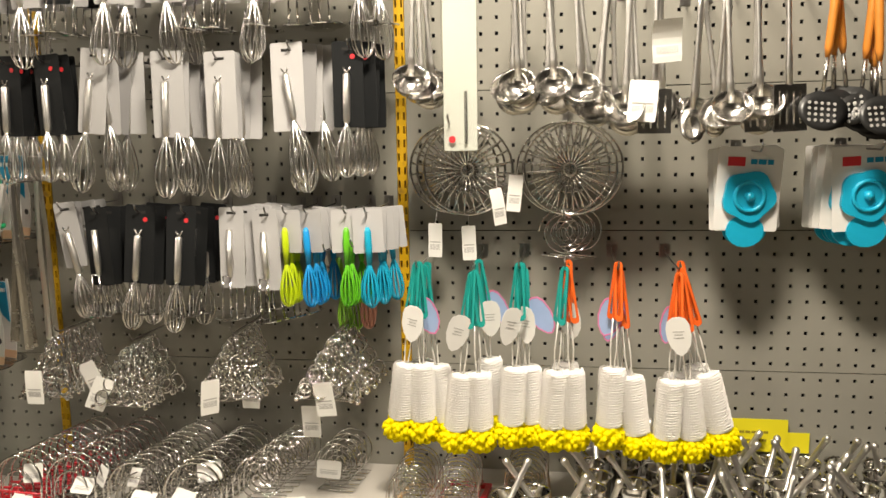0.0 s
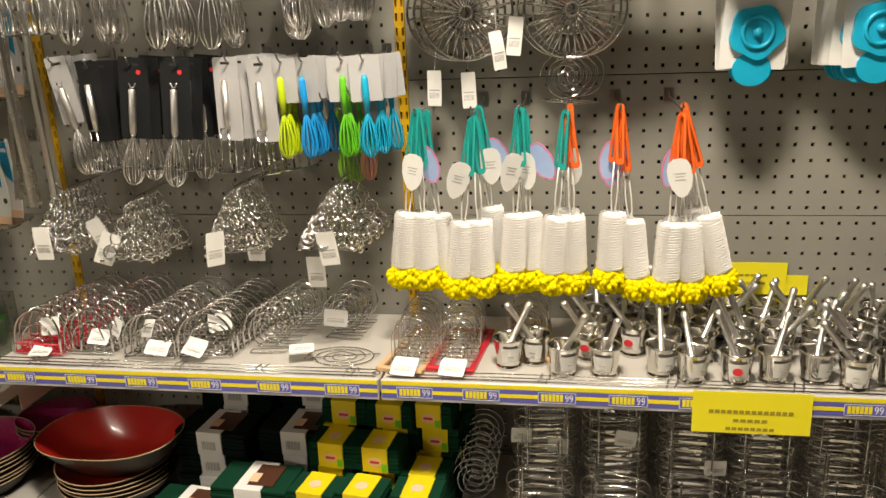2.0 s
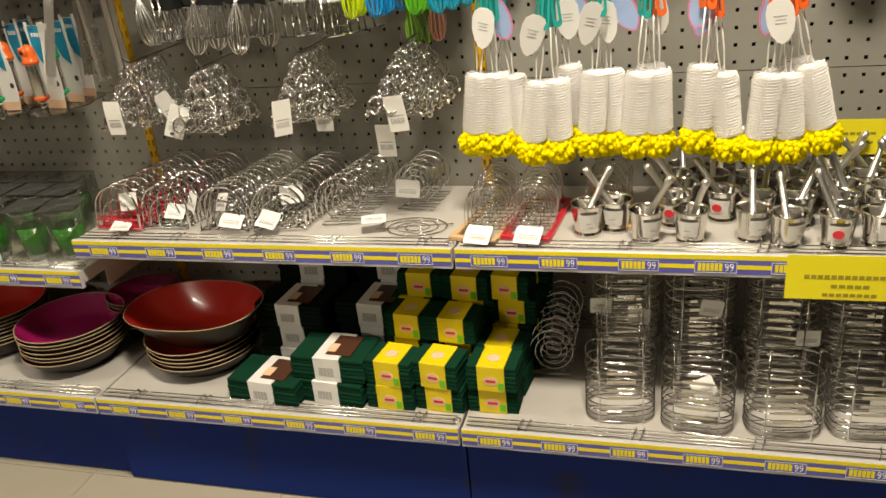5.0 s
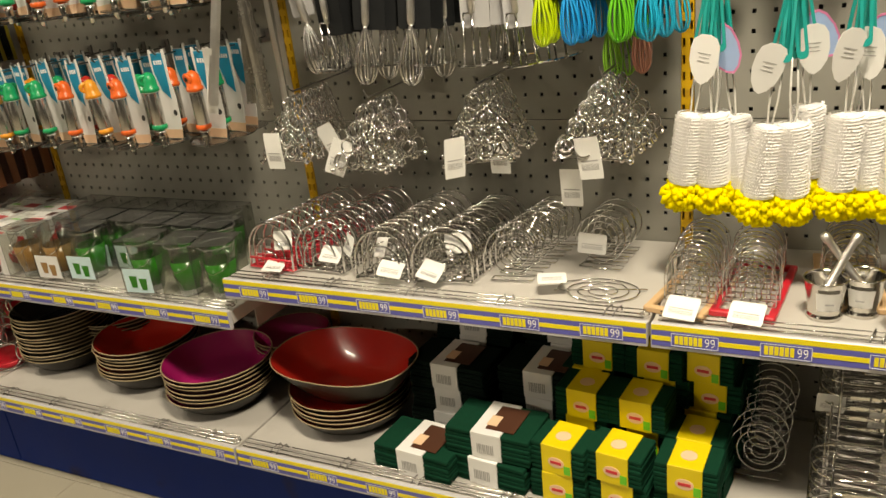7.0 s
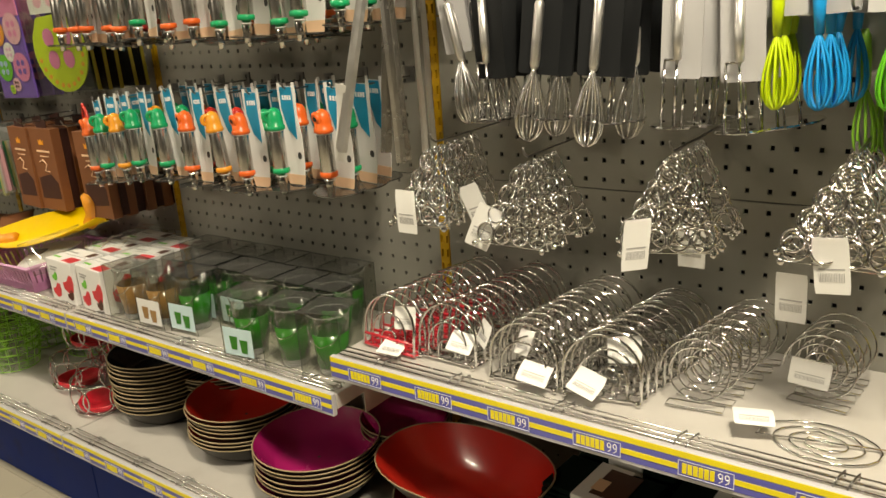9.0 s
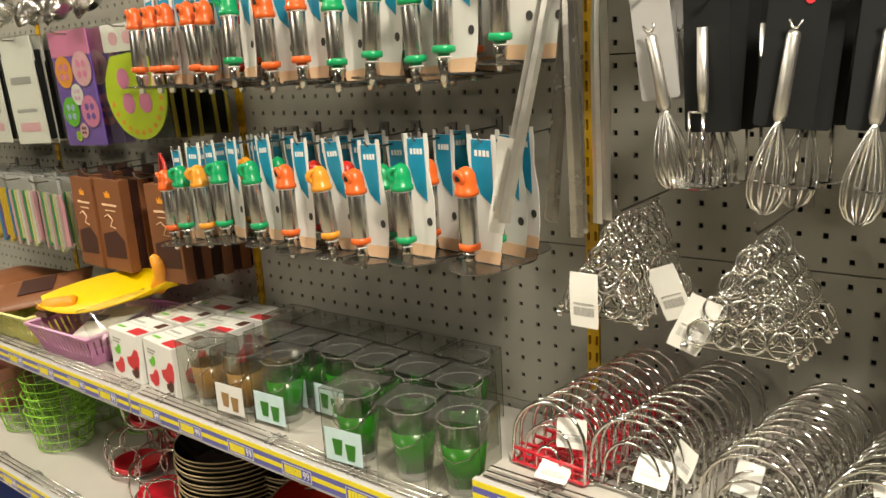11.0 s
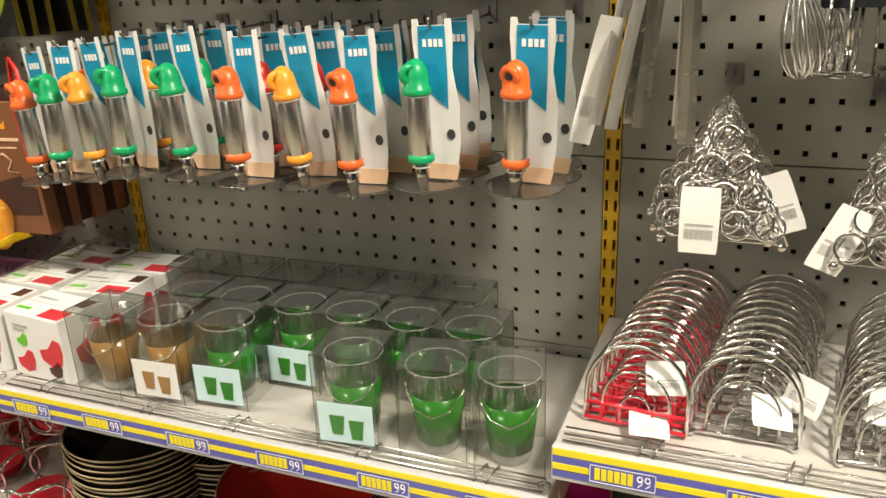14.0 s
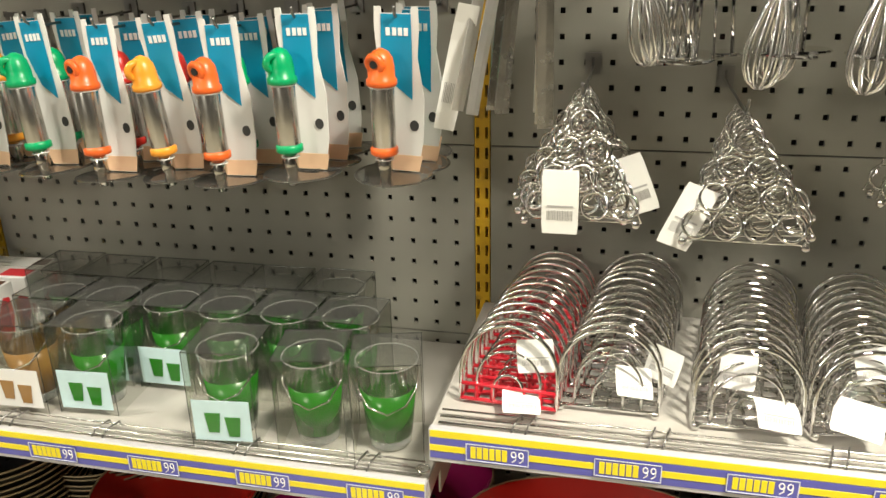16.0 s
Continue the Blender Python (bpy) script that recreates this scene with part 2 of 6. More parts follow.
def part(name, bm, material, parent=None, label="", smooth=False, m=None):
    me = bpy.data.meshes.new(name)
    if smooth:
        for f in bm.faces:
            f.smooth = True
    bm.to_mesh(me)
    bm.free()
    me.materials.append(material)
    ob = new(name, me)
    if parent:
        ob.parent = parent
    if m is not None:
        ob.matrix_basis = m
    if label:
        ob["label"] = label
    return ob


def again(ob, m, parent=None):
    """Another object on the mesh of ob."""
    o = new(ob.name.split(".")[0], ob.data)
    o.parent = parent or ob.parent
    o.matrix_basis = m
    return o


def setting(ob, label, category):
    return tagged(ob, label, category, kind="structure")


def box(bm, x0, x1, y0, y1, z0, z1, bevel=0.0):
    g = bmesh.ops.create_cube(bm, size=1.0)
    vs = g["verts"]
    bmesh.ops.scale(bm, verts=vs, vec=(x1 - x0, y1 - y0, z1 - z0))
    bmesh.ops.translate(bm, verts=vs, vec=((x0 + x1) / 2, (y0 + y1) / 2, (z0 + z1) / 2))
    if bevel:
        es = list({e for v in vs for e in v.link_edges})
        bmesh.ops.bevel(bm, geom=es, offset=bevel, segments=1, affect="EDGES", profile=0.5)
    return bm


def boxbm(*a, **k):
    return box(bmesh.new(), *a, **k)


def tube(bm, pts, r, seg=6, closed=False):
    """A round wire along points; r may be a list."""
    pts = [Vector(p) for p in pts]
    n = len(pts)
    rs = r if isinstance(r, (list, tuple)) else [r] * n
    rings = []
    ref = None
    for i, p in enumerate(pts):
        if closed:
            d = pts[(i + 1) % n] - pts[i - 1]
        else:
            d = pts[min(i + 1, n - 1)] - pts[max(i - 1, 0)]
        d.normalize()
        if ref is None:
            ref = d.orthogonal().normalized()
        else:
            ref = (ref - d * ref.dot(d))
            ref = ref.normalized() if ref.length > 1e-6 else d.orthogonal().normalized()
        s = d.cross(ref)
        rings.append([bm.verts.new(p + (ref * math.cos(2 * math.pi * k / seg) + s * math.sin(2 * math.pi * k / seg)) * rs[i]) for k in range(seg)])
    m = n if closed else n - 1
    for i in range(m):
        a, b = rings[i], rings[(i + 1) % n]
        off = 0
        if closed and i == n - 1:
            off = min(range(seg), key=lambda o: sum((a[k].co - b[(k + o) % seg].co).length for k in range(seg)))
        for k in range(seg):
            bm.faces.new((a[k], a[(k + 1) % seg], b[(k + 1 + off) % seg], b[(k + off) % seg]))
    if not closed:
        bm.faces.new(rings[0][::-1])
        bm.faces.new(rings[-1])
    return bm


def circle(c, r, n=24, axis="y", a0=0.0, a1=2 * math.pi, full=True, rz=None):
    out = []
    rz = r if rz is None else rz
    for i in range(n):
        a = a0 + (a1 - a0) * i / (n if full else n - 1)
        u, v = r * math.cos(a), rz * math.sin(a)
        out.append({"y": (c[0] + u, c[1], c[2] + v), "z": (c[0] + u, c[1] + v, c[2]), "x": (c[0], c[1] + u, c[2] + v)}[axis])
    return out


def lathe(bm, prof, seg=24, c=(0, 0, 0), close=False, squash=1.0):
    """Turns a profile of (radius, height) round the upright axis."""
    rings = []
    for r, z in prof:
        rings.append([bm.verts.new((c[0] + r * math.cos(2 * math.pi * k / seg), c[1] + squash * r * math.sin(2 * math.pi * k / seg), c[2] + z)) for k in range(seg)])
    for a, b in zip(rings, rings[1:]):
        for k in range(seg):
            bm.faces.new((a[k], a[(k + 1) % seg], b[(k + 1) % seg], b[k]))
    if close:
        bm.faces.new(rings[0][::-1])
        bm.faces.new(rings[-1])
    return bm


def sphere(bm, c, r, seg=8):
    bmesh.ops.create_uvsphere(bm, u_segments=seg, v_segments=max(4, seg // 2 + 1), radius=r, matrix=Matrix.Translation(c))
    return bm


def plate(bm, outline, y0, y1):
    """A flat plate of the outline (x, z), between two depths."""
    a = [bm.verts.new((x, y0, z)) for x, z in outline]
    b = [bm.verts.new((x, y1, z)) for x, z in outline]
    n = len(a)
    bm.faces.new(a)
    bm.faces.new(b[::-1])
    for i in range(n):
        bm.faces.new((a[i], b[i], b[(i + 1) % n], a[(i + 1) % n]))
    bmesh.ops.recalc_face_normals(bm, faces=bm.faces)
    return bm


def rounded(w, h, r, cz=0.0, n=4, cx=0.0):
    """Outline of a rounded rectangle hung at its top edge."""
    out = []
    for (sx, sz, a) in ((1, 1, 0), (-1, 1, 90), (-1, -1, 180), (1, -1, 270)):
        for i in range(n + 1):
            t = radians(a + 90 * i / n)
            out.append((cx + sx * (w / 2 - r) + r * math.cos(t), cz + sz * (h / 2 - r) + r * math.sin(t)))
    return out


WALL = 2.30          # front of the perforated panels
POSTS = (1.25, 0.0, -1.0, -2.0, -3.0, -4.0)

# ---- large structure ----
fl = setting(new("floor"), "cream glazed floor tiles with thin grey joints", "floor")
part("floor_bed", boxbm(-7, 5, -3.5, 2.6, -0.06, -0.0025), M_GROUT, fl)
tile = None
for i in range(12):
    for j in range(5):
        m = Matrix.Translation((-5.63 + 0.6 * i, 1.545 - 0.6 * j, 0))
        if tile is None:
            tile = part("tile", boxbm(-0.299, 0.299, -0.299, 0.299, -0.02, 0, bevel=0.002), M_FLOOR, fl, m=m)
        else:
            again(tile, m, fl)
far_tiles = bmesh.new()
for i in range(-2, 18):
    for j in range(-1, 9):
        if not (0 <= i < 12 and 0 <= j < 5):
            x, y = -5.63 + 0.6 * i, 1.545 - 0.6 * j
            box(far_tiles, max(x - 0.299, -6.99), min(x + 0.299, 4.99), max(y - 0.299, -3.49), min(y + 0.299, 2.5), -0.02, 0)
part("further_tile", far_tiles, M_FLOOR, fl)["kind"] = "stuff"
# Unseen walls and ceiling close the room; their dark colour holds light down.
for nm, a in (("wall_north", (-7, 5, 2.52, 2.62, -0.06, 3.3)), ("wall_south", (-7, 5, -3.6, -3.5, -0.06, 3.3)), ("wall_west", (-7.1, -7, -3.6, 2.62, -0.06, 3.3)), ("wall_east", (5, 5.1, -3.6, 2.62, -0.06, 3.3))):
    setting(part(nm, boxbm(*a), M_WALL), "plain unseen shop wall, coloured dark to cut bounced light", "wall")
setting(part("ceiling", boxbm(-7.1, 5.1, -3.6, 2.62, 3.3, 3.4), M_CEIL), "plain unseen shop ceiling, coloured dark to cut bounced light", "ceiling")
# Unseen fittings are made for every lamp, the added fill lamps too.
for lx, ly, lz, _, ll, lw_ in LAMPS:
    lf = empty("ceiling_lamp", pose(lx, ly, lz + 0.01), "unseen tube light fitting, for shop lamps and added fill lamps alike", "ceiling lamp", "ceiling lamps")
    part("housing", boxbm(-ll / 2 - 0.02, ll / 2 + 0.02, -lw_ / 2 - 0.01, lw_ / 2 + 0.01, 0.0, 0.05, bevel=0.01), M_CEIL, lf)
    part("rod", boxbm(-0.2, -0.18, -0.01, 0.01, 0.05, 0.29), M_CEIL, lf)
    part("rod", boxbm(0.18, 0.2, -0.01, 0.01, 0.05, 0.29), M_CEIL, lf)


def grid_sheet(bm, xs, zs, y, depth, x_end, z_end):
    """A sheet with a square opening at every second cell of the two rows of cuts."""
    cx = [x_end[0]] + [v for x, a in xs for v in (x - a, x + a)] + [x_end[1]]
    cz = [z_end[0]] + [v for z, a in zs for v in (z - a, z + a)] + [z_end[1]]
    vs = [[bm.verts.new((x, y, z)) for z in cz] for x in cx]
    for i in range(len(cx) - 1):
        for j in range(len(cz) - 1):
            q = (vs[i][j], vs[i + 1][j], vs[i + 1][j + 1], vs[i][j + 1])
            if i % 2 and j % 2:
                back = [bm.verts.new(v.co + Vector((0, depth, 0))) for v in q]
                for k in range(4):
                    bm.faces.new((q[k], q[(k + 1) % 4], back[(k + 1) % 4], back[k]))
            else:
                bm.faces.new(q)
    x0, x1, z0, z1 = *x_end, *z_end
    c = [bm.verts.new(p) for p in ((x0, y, z0), (x1, y, z0), (x1, y, z1), (x0, y, z1))]
    d = [bm.verts.new(v.co + Vector((0, depth, 0))) for v in c]
    for k in range(4):
        bm.faces.new((c[k], c[(k + 1) % 4], d[(k + 1) % 4], d[k]))
    return bm


gondola = setting(new("wall_shelving"), "tall grey perforated steel shop shelving with yellow uprights", "shelving")
# Added dark sheet that imitates the shade seen through the holes.
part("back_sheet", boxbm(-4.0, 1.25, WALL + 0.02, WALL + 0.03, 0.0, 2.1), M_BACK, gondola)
SEAMS = (0.02, 0.302, 0.653, 1.004, 1.355, 1.706, 2.1)
for right, left in zip(POSTS, POSTS[1:]):
    xs = [(left + 0.047 + 0.0394 * k, 0.0040) for k in range(32) if left + 0.047 + 0.0394 * k < right - 0.03]
    for z0, z1 in zip(SEAMS, SEAMS[1:]):
        zs = [(z0 + 0.0195 + 0.039 * k, 0.0046) for k in range(12) if z0 + 0.0195 + 0.039 * k < z1 - 0.012]
        part("panel", grid_sheet(bmesh.new(), xs, zs, WALL, 0.006, (left + 0.014, right - 0.014), (z0 + 0.0012, z1 - 0.0012)), M_PEG, gondola)
zs = [(0.06 + 0.0345 * k, 0.0095) for k in range(59)]
up = None
for x in POSTS:
    if up is None:
        up = part("upright", grid_sheet(bmesh.new(), [(-0.0075, 0.0027), (0.0075, 0.0027)], zs, -0.003, 0.02, (-0.0125, 0.0125), (0.0, 2.1)), M_YPOST, gondola, m=Matrix.Translation((x, WALL, 0)))
    else:
        again(up, Matrix.Translation((x, WALL, 0)))


def shelf(x0, x1, front, top, name="shelf", thick=0.035):
    """A steel shelf with its price rail, printed strip and low wire guard."""
    s = empty("shelf", pose(0, 0, 0), "pale enamelled steel shelf with blue and yellow price rail", "shelf", "shop shelves")
    a, b = x0 + 0.003, x1 - 0.003
    part("tray", boxbm(a, b, front + 0.012, WALL - 0.004, top - thick, top, bevel=0.002), M_SHELF, s)
    part("bracket", boxbm(a + 0.004, a + 0.007, front + 0.1, WALL - 0.006, top - thick - 0.05, top - thick), M_SHELF, s)
    part("bracket", boxbm(b - 0.007, b - 0.004, front + 0.1, WALL - 0.006, top - thick - 0.05, top - thick), M_SHELF, s)
    rail = part("price_rail", boxbm(a, b, front, front + 0.012, top - 0.046, top + 0.004, bevel=0.0015), M_RAIL, s, "grey plastic price rail")
    f = front - 0.0008
    part("yellow_strip", boxbm(a + 0.002, b - 0.002, f, front, top - 0.007, top + 0.003), M_RYEL, rail)
    part("blue_strip", boxbm(a + 0.002, b - 0.002, f, front, top - 0.039, top - 0.0085), M_RBLUE, rail)
    part("yellow_line", boxbm(a + 0.002, b - 0.002, f - 0.0008, f, top - 0.0275, top - 0.0185), M_RYEL, rail)
    n = max(1, round((b - a) / 0.165))
    for i in range(n):
        cx = a + (b - a) * (i + 0.5) / n + random.uniform(-0.012, 0.012)
        bm = bmesh.new()
        for q in ((cx - 0.041, cx + 0.041, top - 0.0115, top - 0.0102), (cx - 0.041, cx + 0.041, top - 0.036, top - 0.0347), (cx - 0.041, cx - 0.0397, top - 0.036, top - 0.0102), (cx + 0.0397, cx + 0.041, top - 0.036, top - 0.0102)):
            box(bm, q[0], q[1], f - 0.0022, f - 0.0016, q[2], q[3])
        part("label_frame", bm, M_RPALE, rail)
        part("label_field", boxbm(cx - 0.040, cx + 0.040, f - 0.0016, f - 0.0008, top - 0.0355, top - 0.0107), M_RBLUE, rail)
        bm = bmesh.new()
        for k in range(6):
            box(bm, cx - 0.0345 + 0.0082 * k, cx - 0.0345 + 0.0082 * k + 0.0066, f - 0.0024, f - 0.0016, top - 0.0315, top - 0.0145)
        part("yellow_mark", bm, M_RYEL, rail)["kind"] = "stuff"
        bm = bmesh.new()
        for k in range(2):
            u = cx + 0.0185 + 0.0095 * k
            tube(bm, circle((u + 0.003, f - 0.0016, top - 0.0195), 0.003, 8, "y", rz=0.0042), 0.001, 4, True)
            tube(bm, [(u + 0.006, f - 0.0016, top - 0.0195), (u + 0.0055, f - 0.0016, top - 0.027), (u + 0.001, f - 0.0016, top - 0.031)], 0.001, 4)
        part("white_mark", bm, M_RWHITE, rail)["kind"] = "stuff"
    for dz, dy in ((0.004, 0.018), (0.007, 0.028), (0.010, 0.04)):
        part("guard_wire", tube(bmesh.new(), [(a + 0.01, front + dy, top + dz), (b - 0.01, front + dy, top + dz)], 0.0016, 5), M_STEEL, s, "thin steel guard wire", smooth=True)
    part("wire_eye", tube(bmesh.new(), circle((b - 0.01, front + 0.029, top + 0.007), 0.009, 10, "z"), 0.0014, 4, True), M_STEEL, s, smooth=True)
    for i in range(5):
        cx = a + (b - a) * (i + 0.5) / 5 + random.uniform(-0.03, 0.03)
        bm = bmesh.new()
        for dx in (0, 0.018):
            tube(bm, [(cx + dx, front + 0.05, top), (cx + dx, front + 0.046, top + 0.012), (cx + dx - 0.006, front + 0.022, top + 0.012), (cx + dx - 0.01, front + 0.013, top + 0.001)], 0.0015, 5)
        part("clip", bm, M_HOOK, s, "dark steel clip", smooth=True)
    return s


Z_M, Z_L, Z_LOW = 0.722, 0.634, 0.298
F_M, F_LOW = 1.882, 1.80
for x0, x1, z in ((-1, 0, Z_M), (0, 1.25, Z_M), (-2, -1, Z_L), (-3, -2, Z_L), (-4, -3, Z_L)):
    shelf(x0, x1, F_M, z)
for x0, x1 in ((-1, 0), (0, 1.25), (-2, -1), (-3, -2), (-4, -3)):
    shelf(x0, x1, F_LOW, Z_LOW)
    step = 0.02 if x0 < -1.5 else 0.0
    setting(part("kick_panel", boxbm(x0 + 0.002, x1 - 0.002, F_LOW + 0.045 + step, F_LOW + 0.06 + step, 0.003, Z_LOW - 0.036, bevel=0.001), M_KICK), "navy blue steel kick panel under the bottom shelf", "kick panel")

# ---- things: builders shared by the hooks and shelves ----
PROTO = {}


def put(key, m, build):
    """Builds a kind of thing once and copies it after that."""
    if key not in PROTO:
        PROTO[key] = build(m)
        return PROTO[key]
    return copy_thing(PROTO[key], m)


def rnd(a):
    return random.uniform(-a, a)


def build_hook(m):
    h = empty("peg_hook", m, "thin dark steel peg hook on the perforated panel", "hook", "peg hooks")
    bm = bmesh.new()
    tube(bm, [(0, 0.0, 0.012), (0, -0.004, 0.012), (0, -0.006, 0.0), (0, -0.1, -0.002), (0, -0.25, -0.004), (0, -0.262, 0.004), (0, -0.266, 0.014)], 0.0022, 6)
    part("prong", bm, M_HOOK, h, smooth=True)
    part("plate", boxbm(-0.012, 0.012, -0.004, 0, -0.012, 0.02), M_HOOK, h)
    return h


def hook(x, z):
    return put("hook", pose(x, WALL, z), build_hook)


def balloon(bm, R, L, z0, n, r, seg=5, turn=0.0):
    for k in range(n):
        t = math.pi * k / n + turn
        pts = []
        for i in range(18):
            a = 2 * math.pi * (i + 0.5) / 18
            q = R * math.sin(a) * ((1 - math.cos(a)) / 2) ** 0.6
            pts.append((q * math.cos(t), q * math.sin(t), z0 - L * (1 - math.cos(a)) / 2))
        tube(bm, pts, r, seg)
    return bm


def barcode_tag(parent, x, y, z, w=0.034, h=0.062, rz=0, rx=0, ry=0):
    bm = bmesh.new()
    curl = rnd(14.0) if w > 0.05 else rnd(3.0)
    rows = []
    for i in range(8):
        v = -h * i / 7
        yy = -curl * (v + h * 0.7) ** 2 * (1 if v > -h * 0.7 else -0.6)
        rows.append([bm.verts.new((sx * w / 2 * (0.95 if i in (0, 7) else 1), yy + dy, v)) for sx, dy in ((-1, -0.0003), (1, -0.0003), (1, 0.0003), (-1, 0.0003))])
    for a, b in zip(rows, rows[1:]):
        for k in range(4):
            bm.faces.new((a[k], b[k], b[(k + 1) % 4], a[(k + 1) % 4]))
    bm.faces.new(rows[0])
    bm.faces.new(rows[-1][::-1])
    t = part("price_tag", bm, M_TAG, parent, "white paper price tag", m=pose(x, y, z, rx, ry, rz))
    bm = bmesh.new()
    u = -w * 0.36
    k = 0
    while u < w * 0.36:
        s = (0.0006, 0.0011, 0.0008)[k % 3]
        box(bm, u, u + s, -0.0009, -0.0004, -h * 0.78, -h * 0.62)
        u += s + 0.0011
        k += 1
    part("barcode", bm, M_GREYINK, t)["kind"] = "stuff"
    part("print_line", boxbm(-w * 0.36, w * 0.36, -0.0009, -0.0004, -h * 0.57, -h * 0.54), M_GREYINK, t)
    return t


def build_whisk(card_mat, label, L=0.148, R=0.036, hl=0.12, card_h=0.198, card_w=0.078, tilt=0.0, dot=False):
    def build(m):
        w = empty("whisk", m, label, "whisk", "carded whisks on hooks")
        part("card", plate(bmesh.new(), rounded(card_w, card_h, 0.005, -card_h / 2 + 0.016), 0.0, 0.0012), card_mat, w)
        part("hang_slot", boxbm(-0.012, 0.012, -0.0006, 0.0, -0.004, 0.002), M_BACK, w)
        if dot:
            part("red_dot", disc(bmesh.new(), 0.012, -0.018, 0.0055, -0.0005), M_REDINK, w, "small red round print")
        turn = pose(0, 0, -0.05, 0, tilt, 0) @ Matrix.Translation((0, 0, 0.05))
        part("handle", tube(bmesh.new(), [(0, -0.011, -0.056), (0, -0.012, -0.06), (0, -0.012, -0.06 - hl * 0.92), (0, -0.012, -0.06 - hl)], [0.006, 0.0084, 0.0084, 0.0058], 10), M_SATIN, w, smooth=True, m=turn)
        part("handle_ring", tube(bmesh.new(), [(-0.008, -0.011, -0.042), (-0.003, -0.011, -0.052), (0.003, -0.011, -0.052), (0.008, -0.011, -0.042)], 0.0022, 5), M_STEEL, w, smooth=True, m=turn)
        bm = balloon(bmesh.new(), R, L, -0.055 - hl, 5, 0.0017, 5, 0.2)
        bmesh.ops.translate(bm, verts=bm.verts, vec=(0, -0.014, 0))
        part("wire_balloon", bm, M_WIRE, w, smooth=True, m=turn)["kind"] = "stuff"
        return w
    return build


def disc(bm, cx, cz, r, y, rx=None, n=20):
    rx = rx or r
    return plate(bm, [(cx + rx * math.cos(2 * math.pi * k / n), cz + r * math.sin(2 * math.pi * k / n)) for k in range(n)], y - 0.0008, y)


B_WHISK_W = build_whisk(M_PCARD, "steel wire whisk tied to a white hanging card", tilt=2)
B_WHISK_T = build_whisk(M_PCARD, "steel wire whisk hanging askew on a white card", tilt=-9, hl=0.1)
B_WHISK_G = build_whisk(M_GCARD, "steel wire whisk tied to a grey hanging card", tilt=-6)
B_WHISK_B = build_whisk(M_BCARD, "steel wire whisk tied to a black hanging card", 0.125, 0.033, 0.105, 0.19, 0.07, 1.5, True)


def build_masher(card_mat, label):
    def build(m):
        w = empty("potato_masher", m, label, "masher", "carded mashers on hooks")
        part("card", plate(bmesh.new(), rounded(0.066, 0.19, 0.005, -0.083), 0.0, 0.0012), card_mat, w)
        part("hang_slot", boxbm(-0.012, 0.012, -0.0006, 0.0, -0.004, 0.002), M_BACK, w)
        part("handle", tube(bmesh.new(), [(0, -0.01, -0.04), (0, -0.01, -0.12), (0, -0.01, -0.15)], [0.0072, 0.0078, 0.006], 10), M_SATIN, w, smooth=True)
        bm = bmesh.new()
        tube(bm, [(0, -0.01, -0.15), (0, -0.012, -0.245)], 0.0028, 6)
        tube(bm, [(-0.02, -0.01, -0.15), (-0.022, -0.012, -0.245)], 0.0022, 6)
        tube(bm, [(-0.02, -0.01, -0.15), (0.0, -0.01, -0.15)], 0.0022, 6)
        part("shank", bm, M_CHROME, w, smooth=True)
        part("mashing_plate", lathe(bmesh.new(), [(0.0, 0), (0.034, 0), (0.036, 0.002), (0.034, 0.004), (0.0, 0.004)], 20, (0, -0.012, -0.249)), M_CHROME, w, smooth=False)
        return w
    return build


B_MASH_W = build_masher(M_PCARD, "steel potato masher tied to a white hanging card")
B_MASH_B = build_masher(M_BCARD, "steel potato masher tied to a black hanging card")


def build_silicone(material, word):
    def build(m):
        w = empty("silicone_whisk", m, f"{word} silicone whisk on a white hanging card", "whisk", "silicone whisks")
        part("card", plate(bmesh.new(), rounded(0.07, 0.1, 0.004, -0.04), 0.0, 0.0012), M_PCARD, w)
        part("handle", tube(bmesh.new(), [(0, -0.012, -0.03), (0, -0.012, -0.04), (0, -0.012, -0.075), (0, -0.012, -0.115)], [0.004, 0.0078, 0.0085, 0.006], 10), material, w, smooth=True)
        bm = balloon(bmesh.new(), 0.024, 0.105, -0.11, 5, 0.002, 5)
        bmesh.ops.translate(bm, verts=bm.verts, vec=(0, -0.013, 0))
        part("wire_balloon", bm, material, w, smooth=True)["kind"] = "stuff"
        return w
    return build


def build_ring_trivet(m):
    w = empty("ring_trivet", m, "triangular chrome wire trivet made of small rings", "trivet", "ring trivets on hooks")
    for row in range(4):
        for i in range(4 - row):
            c = (-0.0531 + 0.0354 * i + 0.0177 * row, 0, -0.129 + 0.0335 * row)
            if row == 0 and i == 0:
                ring = part("ring", tube(bmesh.new(), circle((0, 0, 0), 0.0165, 18, "y"), 0.0022, 6, True), M_CHROME, w, smooth=True, m=Matrix.Translation(c))
            else:
                again(ring, Matrix.Translation(c))
    part("frame_wire", tube(bmesh.new(), [(-0.074, 0.005, -0.148), (0.074, 0.005, -0.148), (0.003, 0.005, -0.006), (-0.003, 0.005, -0.006)], 0.002, 5, True), M_CHROME, w, smooth=True)
    for dx in (-0.069, 0.069):
        part("ball_foot", sphere(bmesh.new(), (dx, -0.007, -0.15), 0.0056, 10), M_CHROME, w, smooth=True)
    part("ball_foot", sphere(bmesh.new(), (0, -0.006, -0.02), 0.005, 10), M_CHROME, w, smooth=True)
    return w


